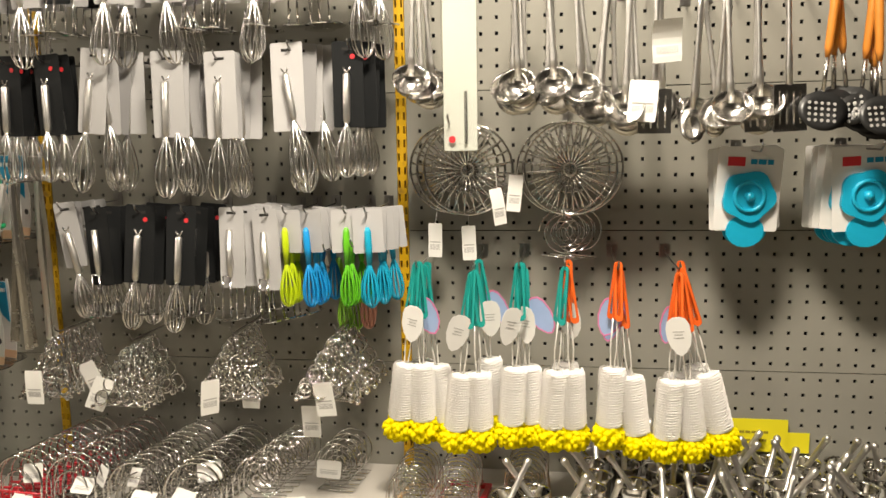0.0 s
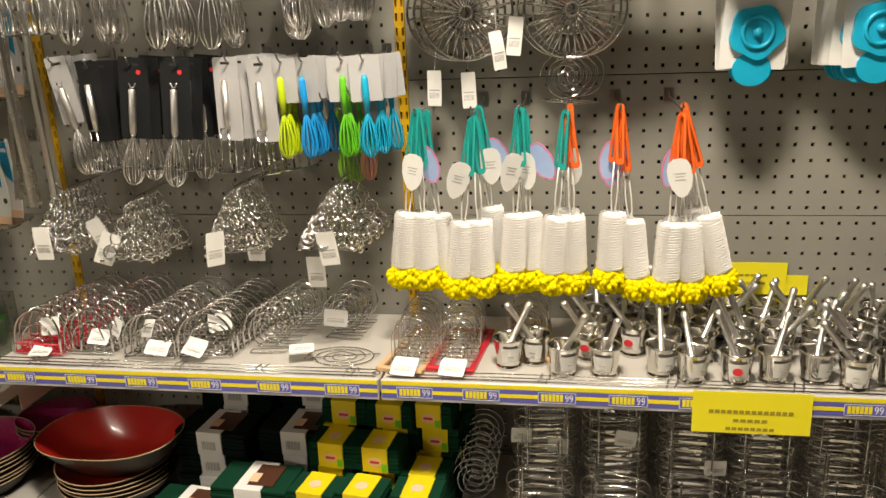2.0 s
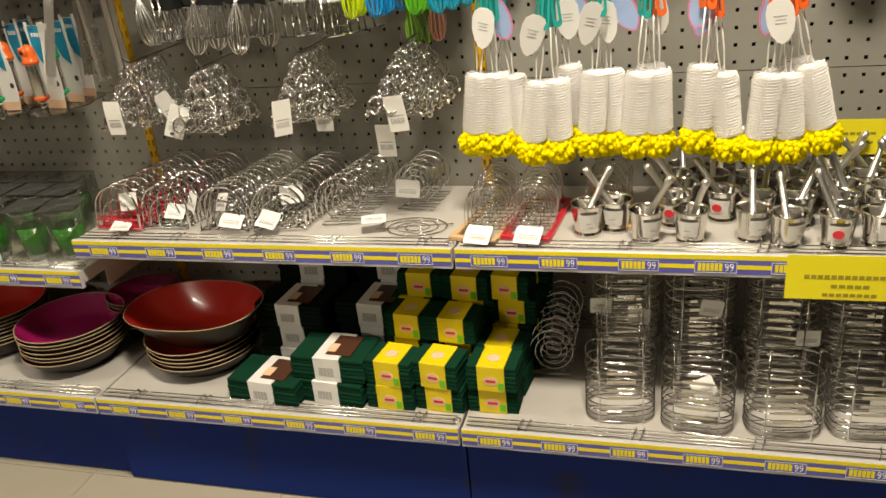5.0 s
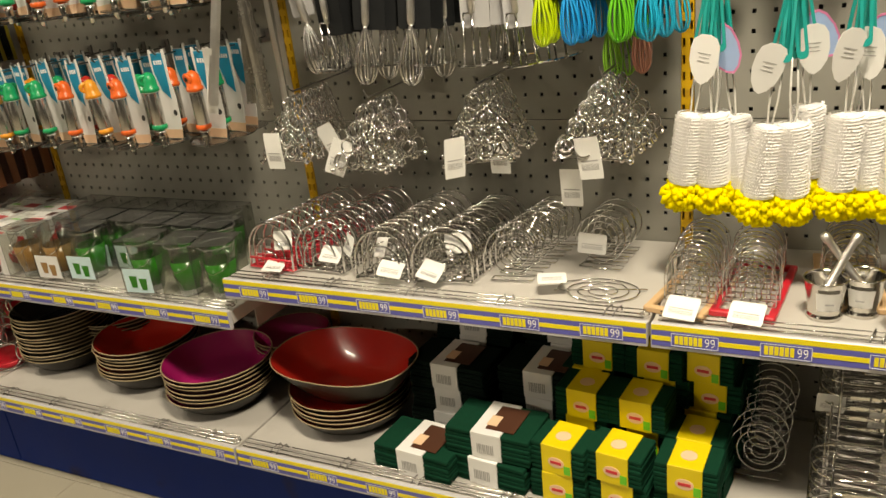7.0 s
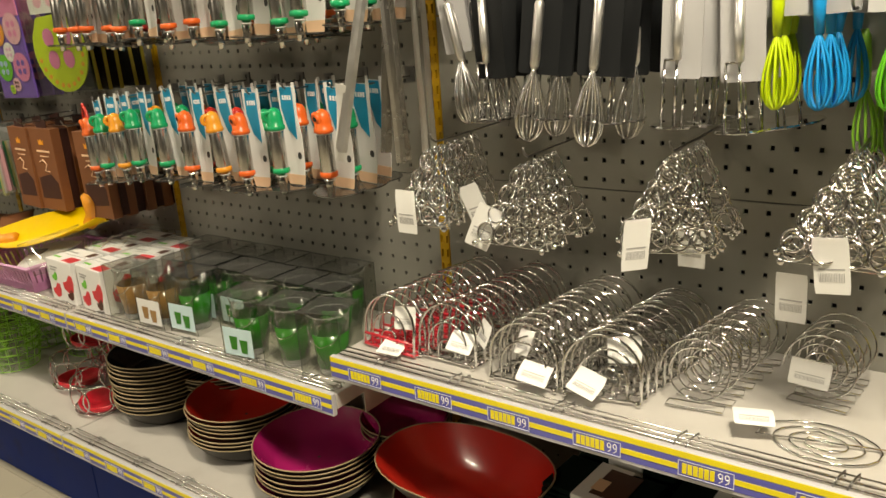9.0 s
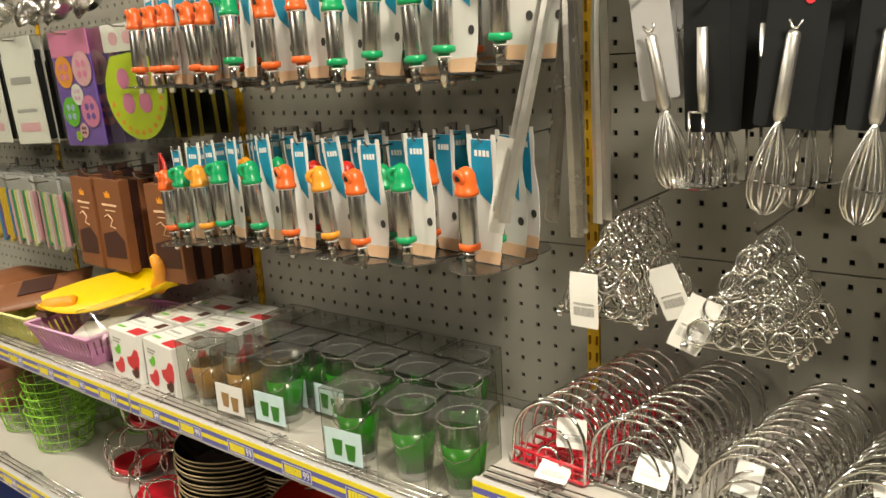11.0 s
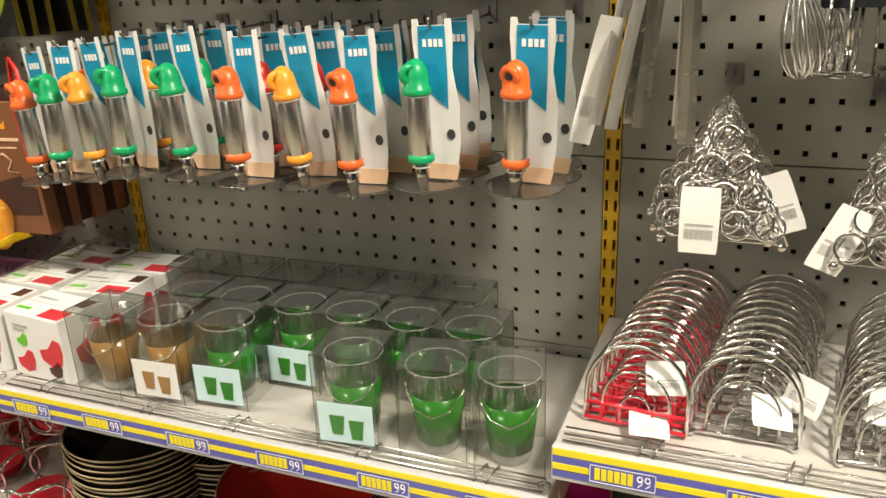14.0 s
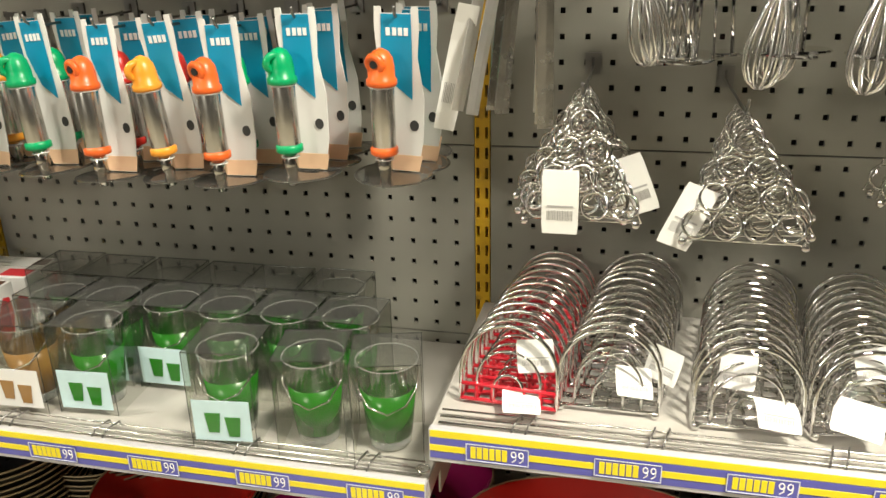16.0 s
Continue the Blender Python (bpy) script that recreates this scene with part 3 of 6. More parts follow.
def build_arch_rack(base="chrome", half=0.066, leg=0.052, thick=0.003):
    def build(m):
        word = {"chrome": "chrome wire napkin rack with nested arches", "red": "chrome wire napkin rack with a red wire base", "wood": "thin wire arch rack on a pale wooden base"}[base]
        w = empty("napkin_rack", m, word, "napkin rack", "napkin racks on the shelf")

        def arch(h, l, y):
            return [(-h, y, 0.008), (-h, y, l)] + circle((0, y, l), h, 15, "y", math.pi, 0, False)[1:-1] + [(h, y, l), (h, y, 0.008)]
        part("outer_arch", tube(bmesh.new(), arch(half, leg, 0), thick, 6), M_CHROME, w, smooth=True)
        part("middle_arch", tube(bmesh.new(), arch(half * 0.66, leg * 0.75, 0), thick * 0.75, 5), M_CHROME, w, smooth=True)
        part("inner_arch", tube(bmesh.new(), arch(half * 0.3, leg * 0.55, 0), thick * 0.75, 5), M_CHROME, w, smooth=True)
        bm = bmesh.new()
        tube(bm, [(-half, 0, 0.008), (half, 0, 0.008)], thick, 6)
        tube(bm, [(-half, 0.024, 0.008), (half, 0.024, 0.008)], thick, 6)
        for k in range(7):
            u = -half + 2 * half * k / 6
            tube(bm, [(u, 0, 0.008), (u, 0.026, 0.008)], thick * 0.8, 5)
            if base == "red":
                tube(bm, [(u, 0, 0.008), (u, 0, 0.034)], thick * 0.9, 5)
        if base == "red":
            tube(bm, [(-half, 0, 0.03), (half, 0, 0.03)], thick, 6)
        part("base_grid", bm, M_RED if base == "red" else M_CHROME, w, "red coated wire" if base == "red" else "", smooth=True)
        if base == "chrome":
            for dx in (-half + 0.004, half - 0.004):
                part("ball_foot", sphere(bmesh.new(), (dx, -0.002, 0.006), 0.006, 10), M_CHROME, w, smooth=True)
        return w
    return build


def build_spiral_rack(m):
    w = empty("spiral_rack", m, "chrome wire rack with upright spiral coils", "rack", "spiral racks on the shelf")
    pts = []
    for i in range(70):
        a = i * 0.32
        r = 0.008 + 0.0022 * i * 0.32 * 1.05
        pts.append((r * math.cos(a), 0, 0.062 + r * math.sin(a)))
    part("spiral", tube(bmesh.new(), pts, 0.0019, 5), M_CHROME, w, smooth=True)
    part("base_wire", tube(bmesh.new(), [(-0.045, -0.01, 0.003), (0.045, -0.01, 0.003), (0.045, 0.02, 0.003), (-0.045, 0.02, 0.003)], 0.002, 5, True), M_CHROME, w, smooth=True)
    return w


# ---- middle bay: hanging rows ----
def hang_row(x, z, kinds, n, y0=2.055, step=0.026, lean=0.0, spread=0.01):
    hook(x, z + 0.004)
    for i in range(n):
        key, build = kinds[i % len(kinds)]
        put(key, pose(x + rnd(spread) + 0.011 * i, y0 + step * i, z, rnd(3), lean + rnd(4), rnd(10)), build)


B_WHISK_S = build_whisk(M_GCARD, "small steel wire whisk tied to a grey hanging card", 0.115, 0.026, 0.1, 0.16, 0.055, -5)
KS = ("ws", B_WHISK_S)
KW, KG, KB, KT = ("ww", B_WHISK_W), ("wg", B_WHISK_G), ("wb", B_WHISK_B), ("wt", B_WHISK_T)
KMW, KMB = ("mw", B_MASH_W), ("mb", B_MASH_B)
for x, z, kinds, n, lean in ((-0.912, 1.785, [KB], 3, 0), (-0.812, 1.785, [KB], 3, 0), (-0.675, 1.795, [KW, KT, KG], 4, 6), (-0.505, 1.783, [KW, KT, KG], 4, 2), (-0.375, 1.778, [KW, KT, KG], 4, 3), (-0.20, 1.792, [KT, KG, KW], 4, 0), (-0.062, 1.79, [KB], 4, 0)):
    hang_row(x, z, kinds, n, lean=lean)
for x, z, kinds, n, lean in ((-0.79, 1.435, [KS], 4, -6), (-0.698, 1.425, [KMB], 4, 0), (-0.592, 1.428, [KB, KMB], 4, 2), (-0.475, 1.425, [KB, KMB, KMB], 4, 5), (-0.352, 1.425, [KMW], 6, 0), (-0.272, 1.42, [KMW, KMW], 4, -6)):
    hang_row(x, z, kinds, n, lean=lean)
SIL = {"lime": M_LIME, "blue": M_BLUE, "green": M_GRASS, "teal": M_CYAN}
for x, word, n in ((-0.228, "lime", 3), (-0.178, "blue", 5), (-0.085, "green", 3), (-0.036, "teal", 5)):
    hook(x, 1.427)
    for i in range(n):
        put("sil" + word, pose(x + 0.008 * i, 2.06 + 0.024 * i, 1.42, rnd(2), rnd(6), rnd(12)), build_silicone(SIL[word], word))
for x, word, mt, z in ((-0.135, "thin green", M_GREENW, 1.335), (-0.07, "thin copper brown", M_SALMON, 1.345)):
    for i in range(2):
        put("thin" + word, pose(x + 0.015 * i, 2.17 + 0.03 * i, z, rnd(2), rnd(5), rnd(20)), build_silicone(mt, word))
    hook(x, z + 0.005)
# the highest row, of which the lower ends come into view
for i in range(9):
    x = -0.97 + 0.115 * i
    k = [KMW, KW, KMB, KW, KG][i % 5]
    hang_row(x, 2.09, [k, KMW], 4, lean=rnd(4))


def trivet_row(x, z, n, tags, y0=2.02):
    hook(x, z + 0.001)
    for i in range(n):
        t = put("trivet", pose(x + rnd(0.006), y0 + 0.024 * i, z - 0.004, -20 + 2.0 * i + rnd(4), rnd(8), rnd(15)), build_ring_trivet)
    for dx, dz, dy, ry, rz in tags:
        t = empty("price_tag", pose(x + dx, y0 - 0.055 + dy, z + dz, 4, ry, rz), "white paper price tag hanging on a wire trivet", "price tag", "price tags")
        barcode_tag(t, 0, 0, 0, 0.045, 0.082)


trivet_row(-0.825, 1.135, 8, [(-0.018, -0.08, 0, 0, 0), (0.055, -0.085, 0.1, -22, 0)])
trivet_row(-0.628, 1.118, 6, [(-0.045, -0.085, 0.03, 24, 20)])
trivet_row(-0.37, 1.14, 8, [(-0.018, -0.09, -0.01, 2, 50), (0.02, -0.12, 0.12, 0, 0)])
trivet_row(-0.115, 1.15, 8, [(-0.012, -0.1, 0, -6, 0), (-0.075, -0.19, 0.1, 0, 0)])

# ---- middle bay: racks on the shelf ----
for col, (x, y0, n, key, build, turn) in enumerate(((-0.905, 1.955, 12, "arch_red", build_arch_rack("red"), 0), (-0.77, 1.968, 12, "arch_c", build_arch_rack("chrome"), -2), (-0.60, 1.955, 12, "arch_c", None, 3), (-0.455, 1.968, 11, "arch_c", None, 8))):
    for i in range(n):
        put(key, pose(x + 0.0035 * i + rnd(0.003), y0 + 0.0262 * i, Z_M, -6 + rnd(1.5), 0, turn + rnd(4)), build)
for i in range(7):
    put("spiral", pose(-0.315 + 0.006 * i, 2.02 + 0.036 * i, Z_M, -8, 0, 5 + rnd(8)), build_spiral_rack)
for i in range(4):
    put("spiral", pose(-0.15 + 0.004 * i, 2.12 + 0.036 * i, Z_M, -8, 0, rnd(8)), build_spiral_rack)
flat = empty("coil_trivet", pose(-0.12, 2.0, Z_M), "flat chrome wire coil trivet lying on the shelf", "trivet")
part("coil", tube(bmesh.new(), [((0.012 + 0.00105 * i) * math.cos(i * 0.3), 0.7 * (0.012 + 0.00105 * i) * math.sin(i * 0.3), 0.003 + 0.003 * (i % 9 == 0)) for i in range(75)], 0.0018, 5), M_CHROME, flat, smooth=True)
part("strut", tube(bmesh.new(), [(-0.09, -0.02, 0.006), (0.09, 0.02, 0.006)], 0.0018, 5), M_CHROME, flat, smooth=True)
for x, y, z, rx, rz in ((-0.885, 1.95, 0.0, -80, 10), (-0.87, 1.975, 0.06, -20, 4), (-0.70, 2.0, 0.05, -25, -40), (-0.61, 1.99, 0.055, -30, -30), (-0.565, 1.945, 0.025, -50, 10), (-0.47, 1.955, 0.02, -60, -15), (-0.215, 1.985, 0.016, -75, 20), (-0.16, 2.1, 0.05, -10, 5), (-0.44, 2.03, 0.06, -30, 20), (-0.74, 1.98, 0.03, -60, 12)):
    t = empty("loose_tag", pose(x, y, Z_M + z + 0.022, rx, rnd(12), rz), "white paper tag tied to a wire rack", "price tag", "rack tags")
    barcode_tag(t, 0, 0, 0.015, 0.055 + rnd(0.008), 0.045)

# ---- right bay: racks and steel mortars on the shelf ----
B_THIN = build_arch_rack("wood", 0.046, 0.055, thick=0.0014)
for x, y0, n in ((0.06, 1.955, 9), (0.165, 1.965, 9), (0.325, 2.05, 8)):
    for i in range(n):
        put("arch_thin", pose(x + rnd(0.004), y0 + 0.024 * i, Z_M + 0.012, -4, 0, rnd(6)), B_THIN)
for x, y, mt, word, rz in ((0.06, 2.045, M_WOOD, "pale wooden base board under thin wire racks", -12), (0.165, 2.06, M_RED, "red painted base frame under thin wire racks", -6), (0.325, 2.13, M_WOOD, "pale wooden base board under thin wire racks", 4)):
    b = empty("rack_base", pose(x, y, Z_M, 0, 0, rz), word, "rack base", "rack bases")
    for dx in (-0.05, 0.05):
        part("side_bar", boxbm(dx - 0.007, dx + 0.007, -0.12, 0.12, 0, 0.012, bevel=0.002), mt, b)
    for dy in (-0.118, 0.118):
        part("end_bar", boxbm(-0.057, 0.057, dy - 0.007, dy + 0.007, 0.0005, 0.0125, bevel=0.002), mt, b)
for x, y, rz in ((0.055, 1.925, -10), (0.165, 1.93, -8)):
    t = empty("loose_tag", pose(x, y, Z_M + 0.035, -55, 0, rz), "white paper tag on a thin wire rack", "price tag", "rack tags")
    barcode_tag(t, 0, 0, 0.01, 0.06, 0.05)


def build_mortar(tilt, turn, red):
    def build(m):
        w = empty("mortar", m, "small polished steel mortar with a leaning steel pestle", "mortar", "steel mortars on the shelf")
        prof = [(0.0, 0.0), (0.029, 0.0), (0.0305, 0.003), (0.0295, 0.008), (0.0275, 0.011), (0.0275, 0.013), (0.0355, 0.070), (0.0378, 0.0735), (0.0375, 0.0755), (0.0355, 0.0755), (0.034, 0.07), (0.026, 0.016), (0.0, 0.014)]
        part("cup", lathe(bmesh.new(), prof, 22), M_STEELD, w, smooth=True)
        d = Vector((math.sin(radians(tilt)) * math.cos(turn), math.sin(radians(tilt)) * math.sin(turn), math.cos(radians(tilt))))
        p0 = Vector((-d.x * 0.03, -d.y * 0.03, 0.026))
        pts = [p0, p0 + d * 0.012, p0 + d * 0.03, p0 + d * 0.05, p0 + d * 0.125, p0 + d * 0.13, p0 + d * 0.14, p0 + d * 0.145]
        part("pestle", tube(bmesh.new(), pts, [0.007, 0.0118, 0.0094, 0.0068, 0.0068, 0.0088, 0.0088, 0.005], 10), M_SATIN, w, "steel pestle", smooth=True)
        bm = bmesh.new()
        cols = []
        for i in range(7):
            a = radians(-90 + (i - 3) * 12)
            cols.append([bm.verts.new(((0.0305 + 0.0067 * z) * math.cos(a), (0.0305 + 0.0067 * z) * math.sin(a), 0.022 + 0.036 * z)) for z in (0, 1)])
        for p, q in zip(cols, cols[1:]):
            bm.faces.new((p[0], q[0], q[1], p[1]))
        lab = part("sticker", bm, M_TAG, w, "white paper sticker", smooth=True)
        part("red_mark", plate(bmesh.new(), [(0.011 * math.cos(a), 0.04 + 0.009 * math.sin(a)) for a in [k * math.pi / 5 for k in range(10)]], -0.0365, -0.0358) if red else boxbm(-0.007, 0.007, -0.0365, -0.0358, 0.036, 0.039), M_REDINK if red else M_GREYINK, lab, m=pose(0, 0, 0, 0, 0, rnd(6)))
        return w
    return build


MORTARS = [build_mortar(38, 0.6, False), build_mortar(30, 2.4, True), build_mortar(42, 1.2, False), build_mortar(34, 3.6, True), build_mortar(28, 5.4, False), build_mortar(40, 2.9, False)]
spots = [(0.285, 1.985), (0.348, 2.01), (0.415, 1.955), (0.50, 1.958), (0.57, 2.075), (0.622, 1.97), (0.69, 1.945), (0.78, 1.942), (0.858, 1.955), (0.944, 1.965), (1.022, 1.938), (1.1, 1.952), (1.18, 1.95)]
for j in range(4):
    spots += [(0.47 + 0.083 * i + 0.02 * (j % 2), 2.045 + 0.068 * j) for i in range(10) if not (j == 0 and i in (1,))]
spots = [s for k, s in enumerate(spots) if all((s[0] - q[0]) ** 2 + (s[1] - q[1]) ** 2 > 0.0045 for q in spots[:k])]
for k, (x, y) in enumerate(spots):
    v = (k * 5 + k // 3) % 6
    put(f"mortar{v}", pose(x + rnd(0.004), y + rnd(0.004), Z_M, 0, 0, rnd(35)), MORTARS[v])


def price_card(x0, x1, y, z0, z1, lines, ry=0, label=""):
    c = empty("price_card", pose((x0 + x1) / 2, y, (z0 + z1) / 2, 0, ry, 0), label, "price card", "yellow price cards")
    w, h = x1 - x0, z1 - z0
    part("card", boxbm(-w / 2, w / 2, -0.0006, 0.0006, -h / 2, h / 2), M_YCARD, c)
    for f, zz, hh in lines:
        n = max(3, int(f * w / 0.012))
        for k in range(n):
            u = -f * w / 2 + f * w * k / n
            part("print_bar", boxbm(u, u + f * w / n * 0.78, -0.0014, -0.0007, zz * h - hh, zz * h + hh), M_YINK, c)
    return c


price_card(0.683, 0.922, F_M - 0.006, 0.636, 0.732, [(0.72, 0.02, 0.004), (0.3, -0.19, 0.0035), (0.42, -0.39, 0.0035)], 0, "yellow paper price card with three printed lines")
price_card(0.80, 0.958, WALL - 0.012, 0.802, 0.886, [(0.45, 0.1, 0.003), (0.4, -0.15, 0.003)], 0, "yellow paper price card clipped to the panel")
price_card(0.955, 1.01, WALL - 0.008, 0.80, 0.852, [], 0, "small yellow paper card clipped to the panel")

# ---- right bay: bottle brushes ----


def ring_plate(bm, outer, inner, y0, y1):
    """A flat loop between two outlines of the same count."""
    n = len(outer)
    v = [[bm.verts.new((x, y, z)) for x, z in o] for o in (outer, inner) for y in (y0, y1)]
    for k in range(n):
        q = (k + 1) % n
        for a, b in ((0, 2), (1, 0), (3, 1), (2, 3)):
            bm.faces.new((v[a][k], v[a][q], v[b][q], v[b][k]))
    bmesh.ops.recalc_face_normals(bm, faces=bm.faces)
    return bm


LEAF = [(0.004, 0.037), (0.014, 0.033), (0.020, 0.022), (0.022, 0.0), (0.019, -0.02), (0.011, -0.034), (0.002, -0.041), (-0.006, -0.037), (-0.015, -0.024), (-0.021, -0.006), (-0.022, 0.014), (-0.019, 0.028), (-0.009, 0.036)]
LEAF = [(1.2 * x, 1.14 * z) for x, z in LEAF]


def build_brush(strap, word, tags):
    def build(m):
        w = empty("bottle_brush", m, f"white bottle brush with yellow sponge tip and {word} strap", "brush", "bottle brushes on hooks")
        for rx, ry, rz in ((3, 4, 8), (-5, -6, -20), (0, -1, 30)):
            bm = ring_plate(bmesh.new(), rounded(0.019, 0.132, 0.0094, -0.061), rounded(0.0085, 0.112, 0.0042, -0.059), -0.0015, 0.0015)
            part("strap", bm, strap, w, m=pose(0, 0, 0, rx, ry, rz))
        for dx in (-0.0045, 0.0045):
            part("stem_wire", tube(bmesh.new(), [(dx, -0.002, -0.12), (dx * 1.5, -0.003, -0.19), (dx * 0.5, -0.002, -0.262)], 0.0018, 6), M_WIREW, w, smooth=True)
        bm = lathe(bmesh.new(), [(0.004, -0.236), (0.024, -0.242), (0.0265, -0.258), (0.0275, -0.37), (0.01, -0.374)], 20)
        rings = 22
        for k in range(2640):
            i = k % rings
            f = (i + 0.5) / rings
            a = 2 * math.pi * (k // rings) / 120 + rnd(0.03)
            z = -0.239 - 0.132 * f + 0.003 * a / math.pi
            R = (0.0305 + rnd(0.0016)) * min(1.0, 0.84 + f * 3)
            u, v = Vector((math.cos(a), math.sin(a), 0)), Vector((-math.sin(a), math.cos(a), 0))
            p = u * 0.024 + Vector((0, 0, z))
            tip = u * R + v * rnd(0.0012) + Vector((0, 0, z + rnd(0.0012)))
            bm.faces.new([bm.verts.new(q) for q in (p - v * 0.001 - Vector((0, 0, 0.0012)), p + v * 0.001 + Vector((0, 0, 0.0012)), tip + v * 0.0004 + Vector((0, 0, 0.0006)), tip - v * 0.0004 - Vector((0, 0, 0.0006)))])
        part("bristles", bm, M_BRISTLE, w, "white nylon bristles")
        bm = bmesh.new()
        c = Vector((0, 0, -0.39))
        for i in range(130):
            up = 0.66 - 1.62 * (i + 0.5) / 130
            a = 2.39996 * i + rnd(0.25)
            h = math.sqrt(max(0.0, 1 - up * up))
            d = Vector((h * math.cos(a), h * math.sin(a), up))
            L = 0.037 * (1 + rnd(0.08))
            bend = Vector((0, 0, -0.006 * h))
            side = Vector((rnd(0.004), rnd(0.004), 0))
            tube(bm, [c + d * 0.008, c + d * L * 0.6 + side, c + d * L * 0.9 + side + bend, c + d * L + side + bend * 1.6], [0.004, 0.006, 0.0066, 0.0032], 7)
        sphere(bm, c, 0.03, 14)
        part("sponge_tip", bm, M_SPONGE, w, "ruffled yellow sponge", smooth=True)["kind"] = "stuff"
        for k, (mt, dx, ry) in enumerate(tags):
            tg = part("tag", plate(bmesh.new(), LEAF, -0.0005, 0.0005), mt, w, m=pose(dx * 1.3, -0.019 + 0.034 * (mt is M_BLUETAG), -0.128 + rnd(0.008), 4, ry * 1.6, rnd(20)))
            if mt is M_BLUETAG:
                part("tag_border", ring_plate(bmesh.new(), [(x * 1.1, z * 1.07) for x, z in LEAF], [(x * 0.97, z * 0.98) for x, z in LEAF], -0.001, 0.0009), M_PINK, tg)
            else:
                bm = bmesh.new()
                for z, l in ((0.008, 0.012), (0.001, 0.009), (-0.006, 0.011)):
                    box(bm, -l, l, -0.0011, -0.0006, z, z + 0.0016)
                part("print_bar", bm, M_GREYINK, tg)["kind"] = "stuff"
        return w
    return build


BR = {"t0": (M_TEAL, "teal", []), "t1": (M_TEAL, "teal", [(M_WCARD, 0.006, 2), (M_BLUETAG, 0.024, -18)]), "t2": (M_TEAL, "teal", [(M_WCARD, -0.014, 8)]), "o0": (M_ORANGE, "orange", [(M_WCARD, 0.006, -6)]), "o1": (M_ORANGE, "orange", [(M_BLUETAG, -0.008, 10)]), "o2": (M_ORANGE, "orange", [])}
for hx, items in ((0.08, [("t1", 0.022, 0), ("t0", 0.083, 0), ("t0", 0.125, 0.05), ("t0", 0.05, 0.07)]), (0.206, [("t2", 0.157, 0.0), ("t0", 0.222, 0), ("t1", 0.25, 0.06)]), (0.311, [("t2", 0.292, 0), ("t1", 0.332, 0.03), ("t0", 0.30, 0.08)]), (0.412, [("t0", 0.372, -0.01), ("o2", 0.438, 0.0), ("o0", 0.40, 0.06)]), (0.527, [("o1", 0.509, 0), ("o2", 0.572, 0.02), ("o1", 0.54, 0.08)]), (0.655, [("o0", 0.633, -0.01), ("o2", 0.696, 0.0), ("o2", 0.76, 0.02), ("o1", 0.66, 0.07), ("o2", 0.72, 0.09)])):
    hook(hx, 1.302)
    for k, (key, bx, dy) in enumerate(items):
        st, wd, tg = BR[key]
        drop = rnd(0.018)
        put("brush" + key, pose(hx + 0.004 * k, 2.05 + dy, 1.298 + drop, 2, math.degrees(math.atan2(hx - bx, 0.42)), rnd(25)), build_brush(st, wd, tg))

# ---- right bay: round trivets, packs and ladles ----


def build_wheel(m):
    w = empty("wheel_trivet", m, "round chrome wire trivet with many radial spokes", "trivet", "round wire trivets")
    part("rim", tube(bmesh.new(), circle((0, 0, -0.11), 0.108, 40, "y"), 0.0036, 6, True), M_CHROME, w, smooth=True)
    part("inner_ring", tube(bmesh.new(), circle((0, -0.003, -0.11), 0.055, 30, "y"), 0.0018, 5, True), M_CHROME, w, smooth=True)
    part("hub", tube(bmesh.new(), circle((0, -0.003, -0.11), 0.015, 18, "y"), 0.0026, 5, True), M_CHROME, w, smooth=True)
    for k in range(24):
        a = 2 * math.pi * k / 24
        mm = Matrix.Translation((0, 0, -0.11)) @ Matrix.Rotation(a, 4, "Y")
        if k == 0:
            sp = part("spoke", tube(bmesh.new(), [(0.014, -0.002, 0), (0.06, -0.007, 0), (0.107, -0.001, 0)], 0.0028, 5), M_CHROME, w, smooth=True, m=mm)
        else:
            again(sp, mm)
    return w


for x in (0.158, 0.418):
    hook(x, 1.625)
    for i in range(3):
        put("wheel", pose(x + rnd(0.008), 2.18 + 0.024 * i, 1.622, 3, rnd(10), rnd(7)), build_wheel)
for x, y, z, ry, rz in ((0.1, 2.2, 1.385, 2, 0), (0.18, 2.2, 1.378, -2, 5), (0.255, 2.14, 1.47, -8, 35), (0.3, 2.16, 1.50, 6, 10)):
    t = empty("price_tag", pose(x, y, z, 2, ry, rz), "white paper price tag hanging under a round trivet", "price tag", "price tags")
    barcode_tag(t, 0, 0, 0, 0.034, 0.085)
    part("tag_string", tube(bmesh.new(), [(0, 0, -0.004), (0.004, 0.002, 0.05)], 0.0006, 4), M_WCARD, t)
# one smaller coil trivet under the second wheel
for i in range(3):
    put("spiral", pose(0.40 + 0.02 * i, 2.2 + 0.02 * i, 1.30, -4, 8, 10), build_spiral_rack)
hook(0.41, 1.415)

lp = empty("long_pack", pose(0.183, 2.06, 1.93), "long clear plastic pack with a white card hanging on a hook", "packet")
part("card", plate(bmesh.new(), rounded(0.074, 0.37, 0.003, -0.185), 0, 0.0012), M_WCARD, lp)
part("sleeve", plate(bmesh.new(), rounded(0.08, 0.38, 0.004, -0.186), -0.007, -0.0064), M_CLEAR, lp, "clear plastic sleeve")
part("skewer", tube(bmesh.new(), [(0.012, -0.003, -0.24), (0.012, -0.003, -0.355)], 0.004, 6), M_STEEL, lp)
part("red_mark", plate(bmesh.new(), [(-0.018 + 0.008 * math.cos(a), -0.345 + 0.008 * math.sin(a)) for a in [k * math.pi / 4 for k in range(8)]], -0.0078, -0.0072), M_REDINK, lp)


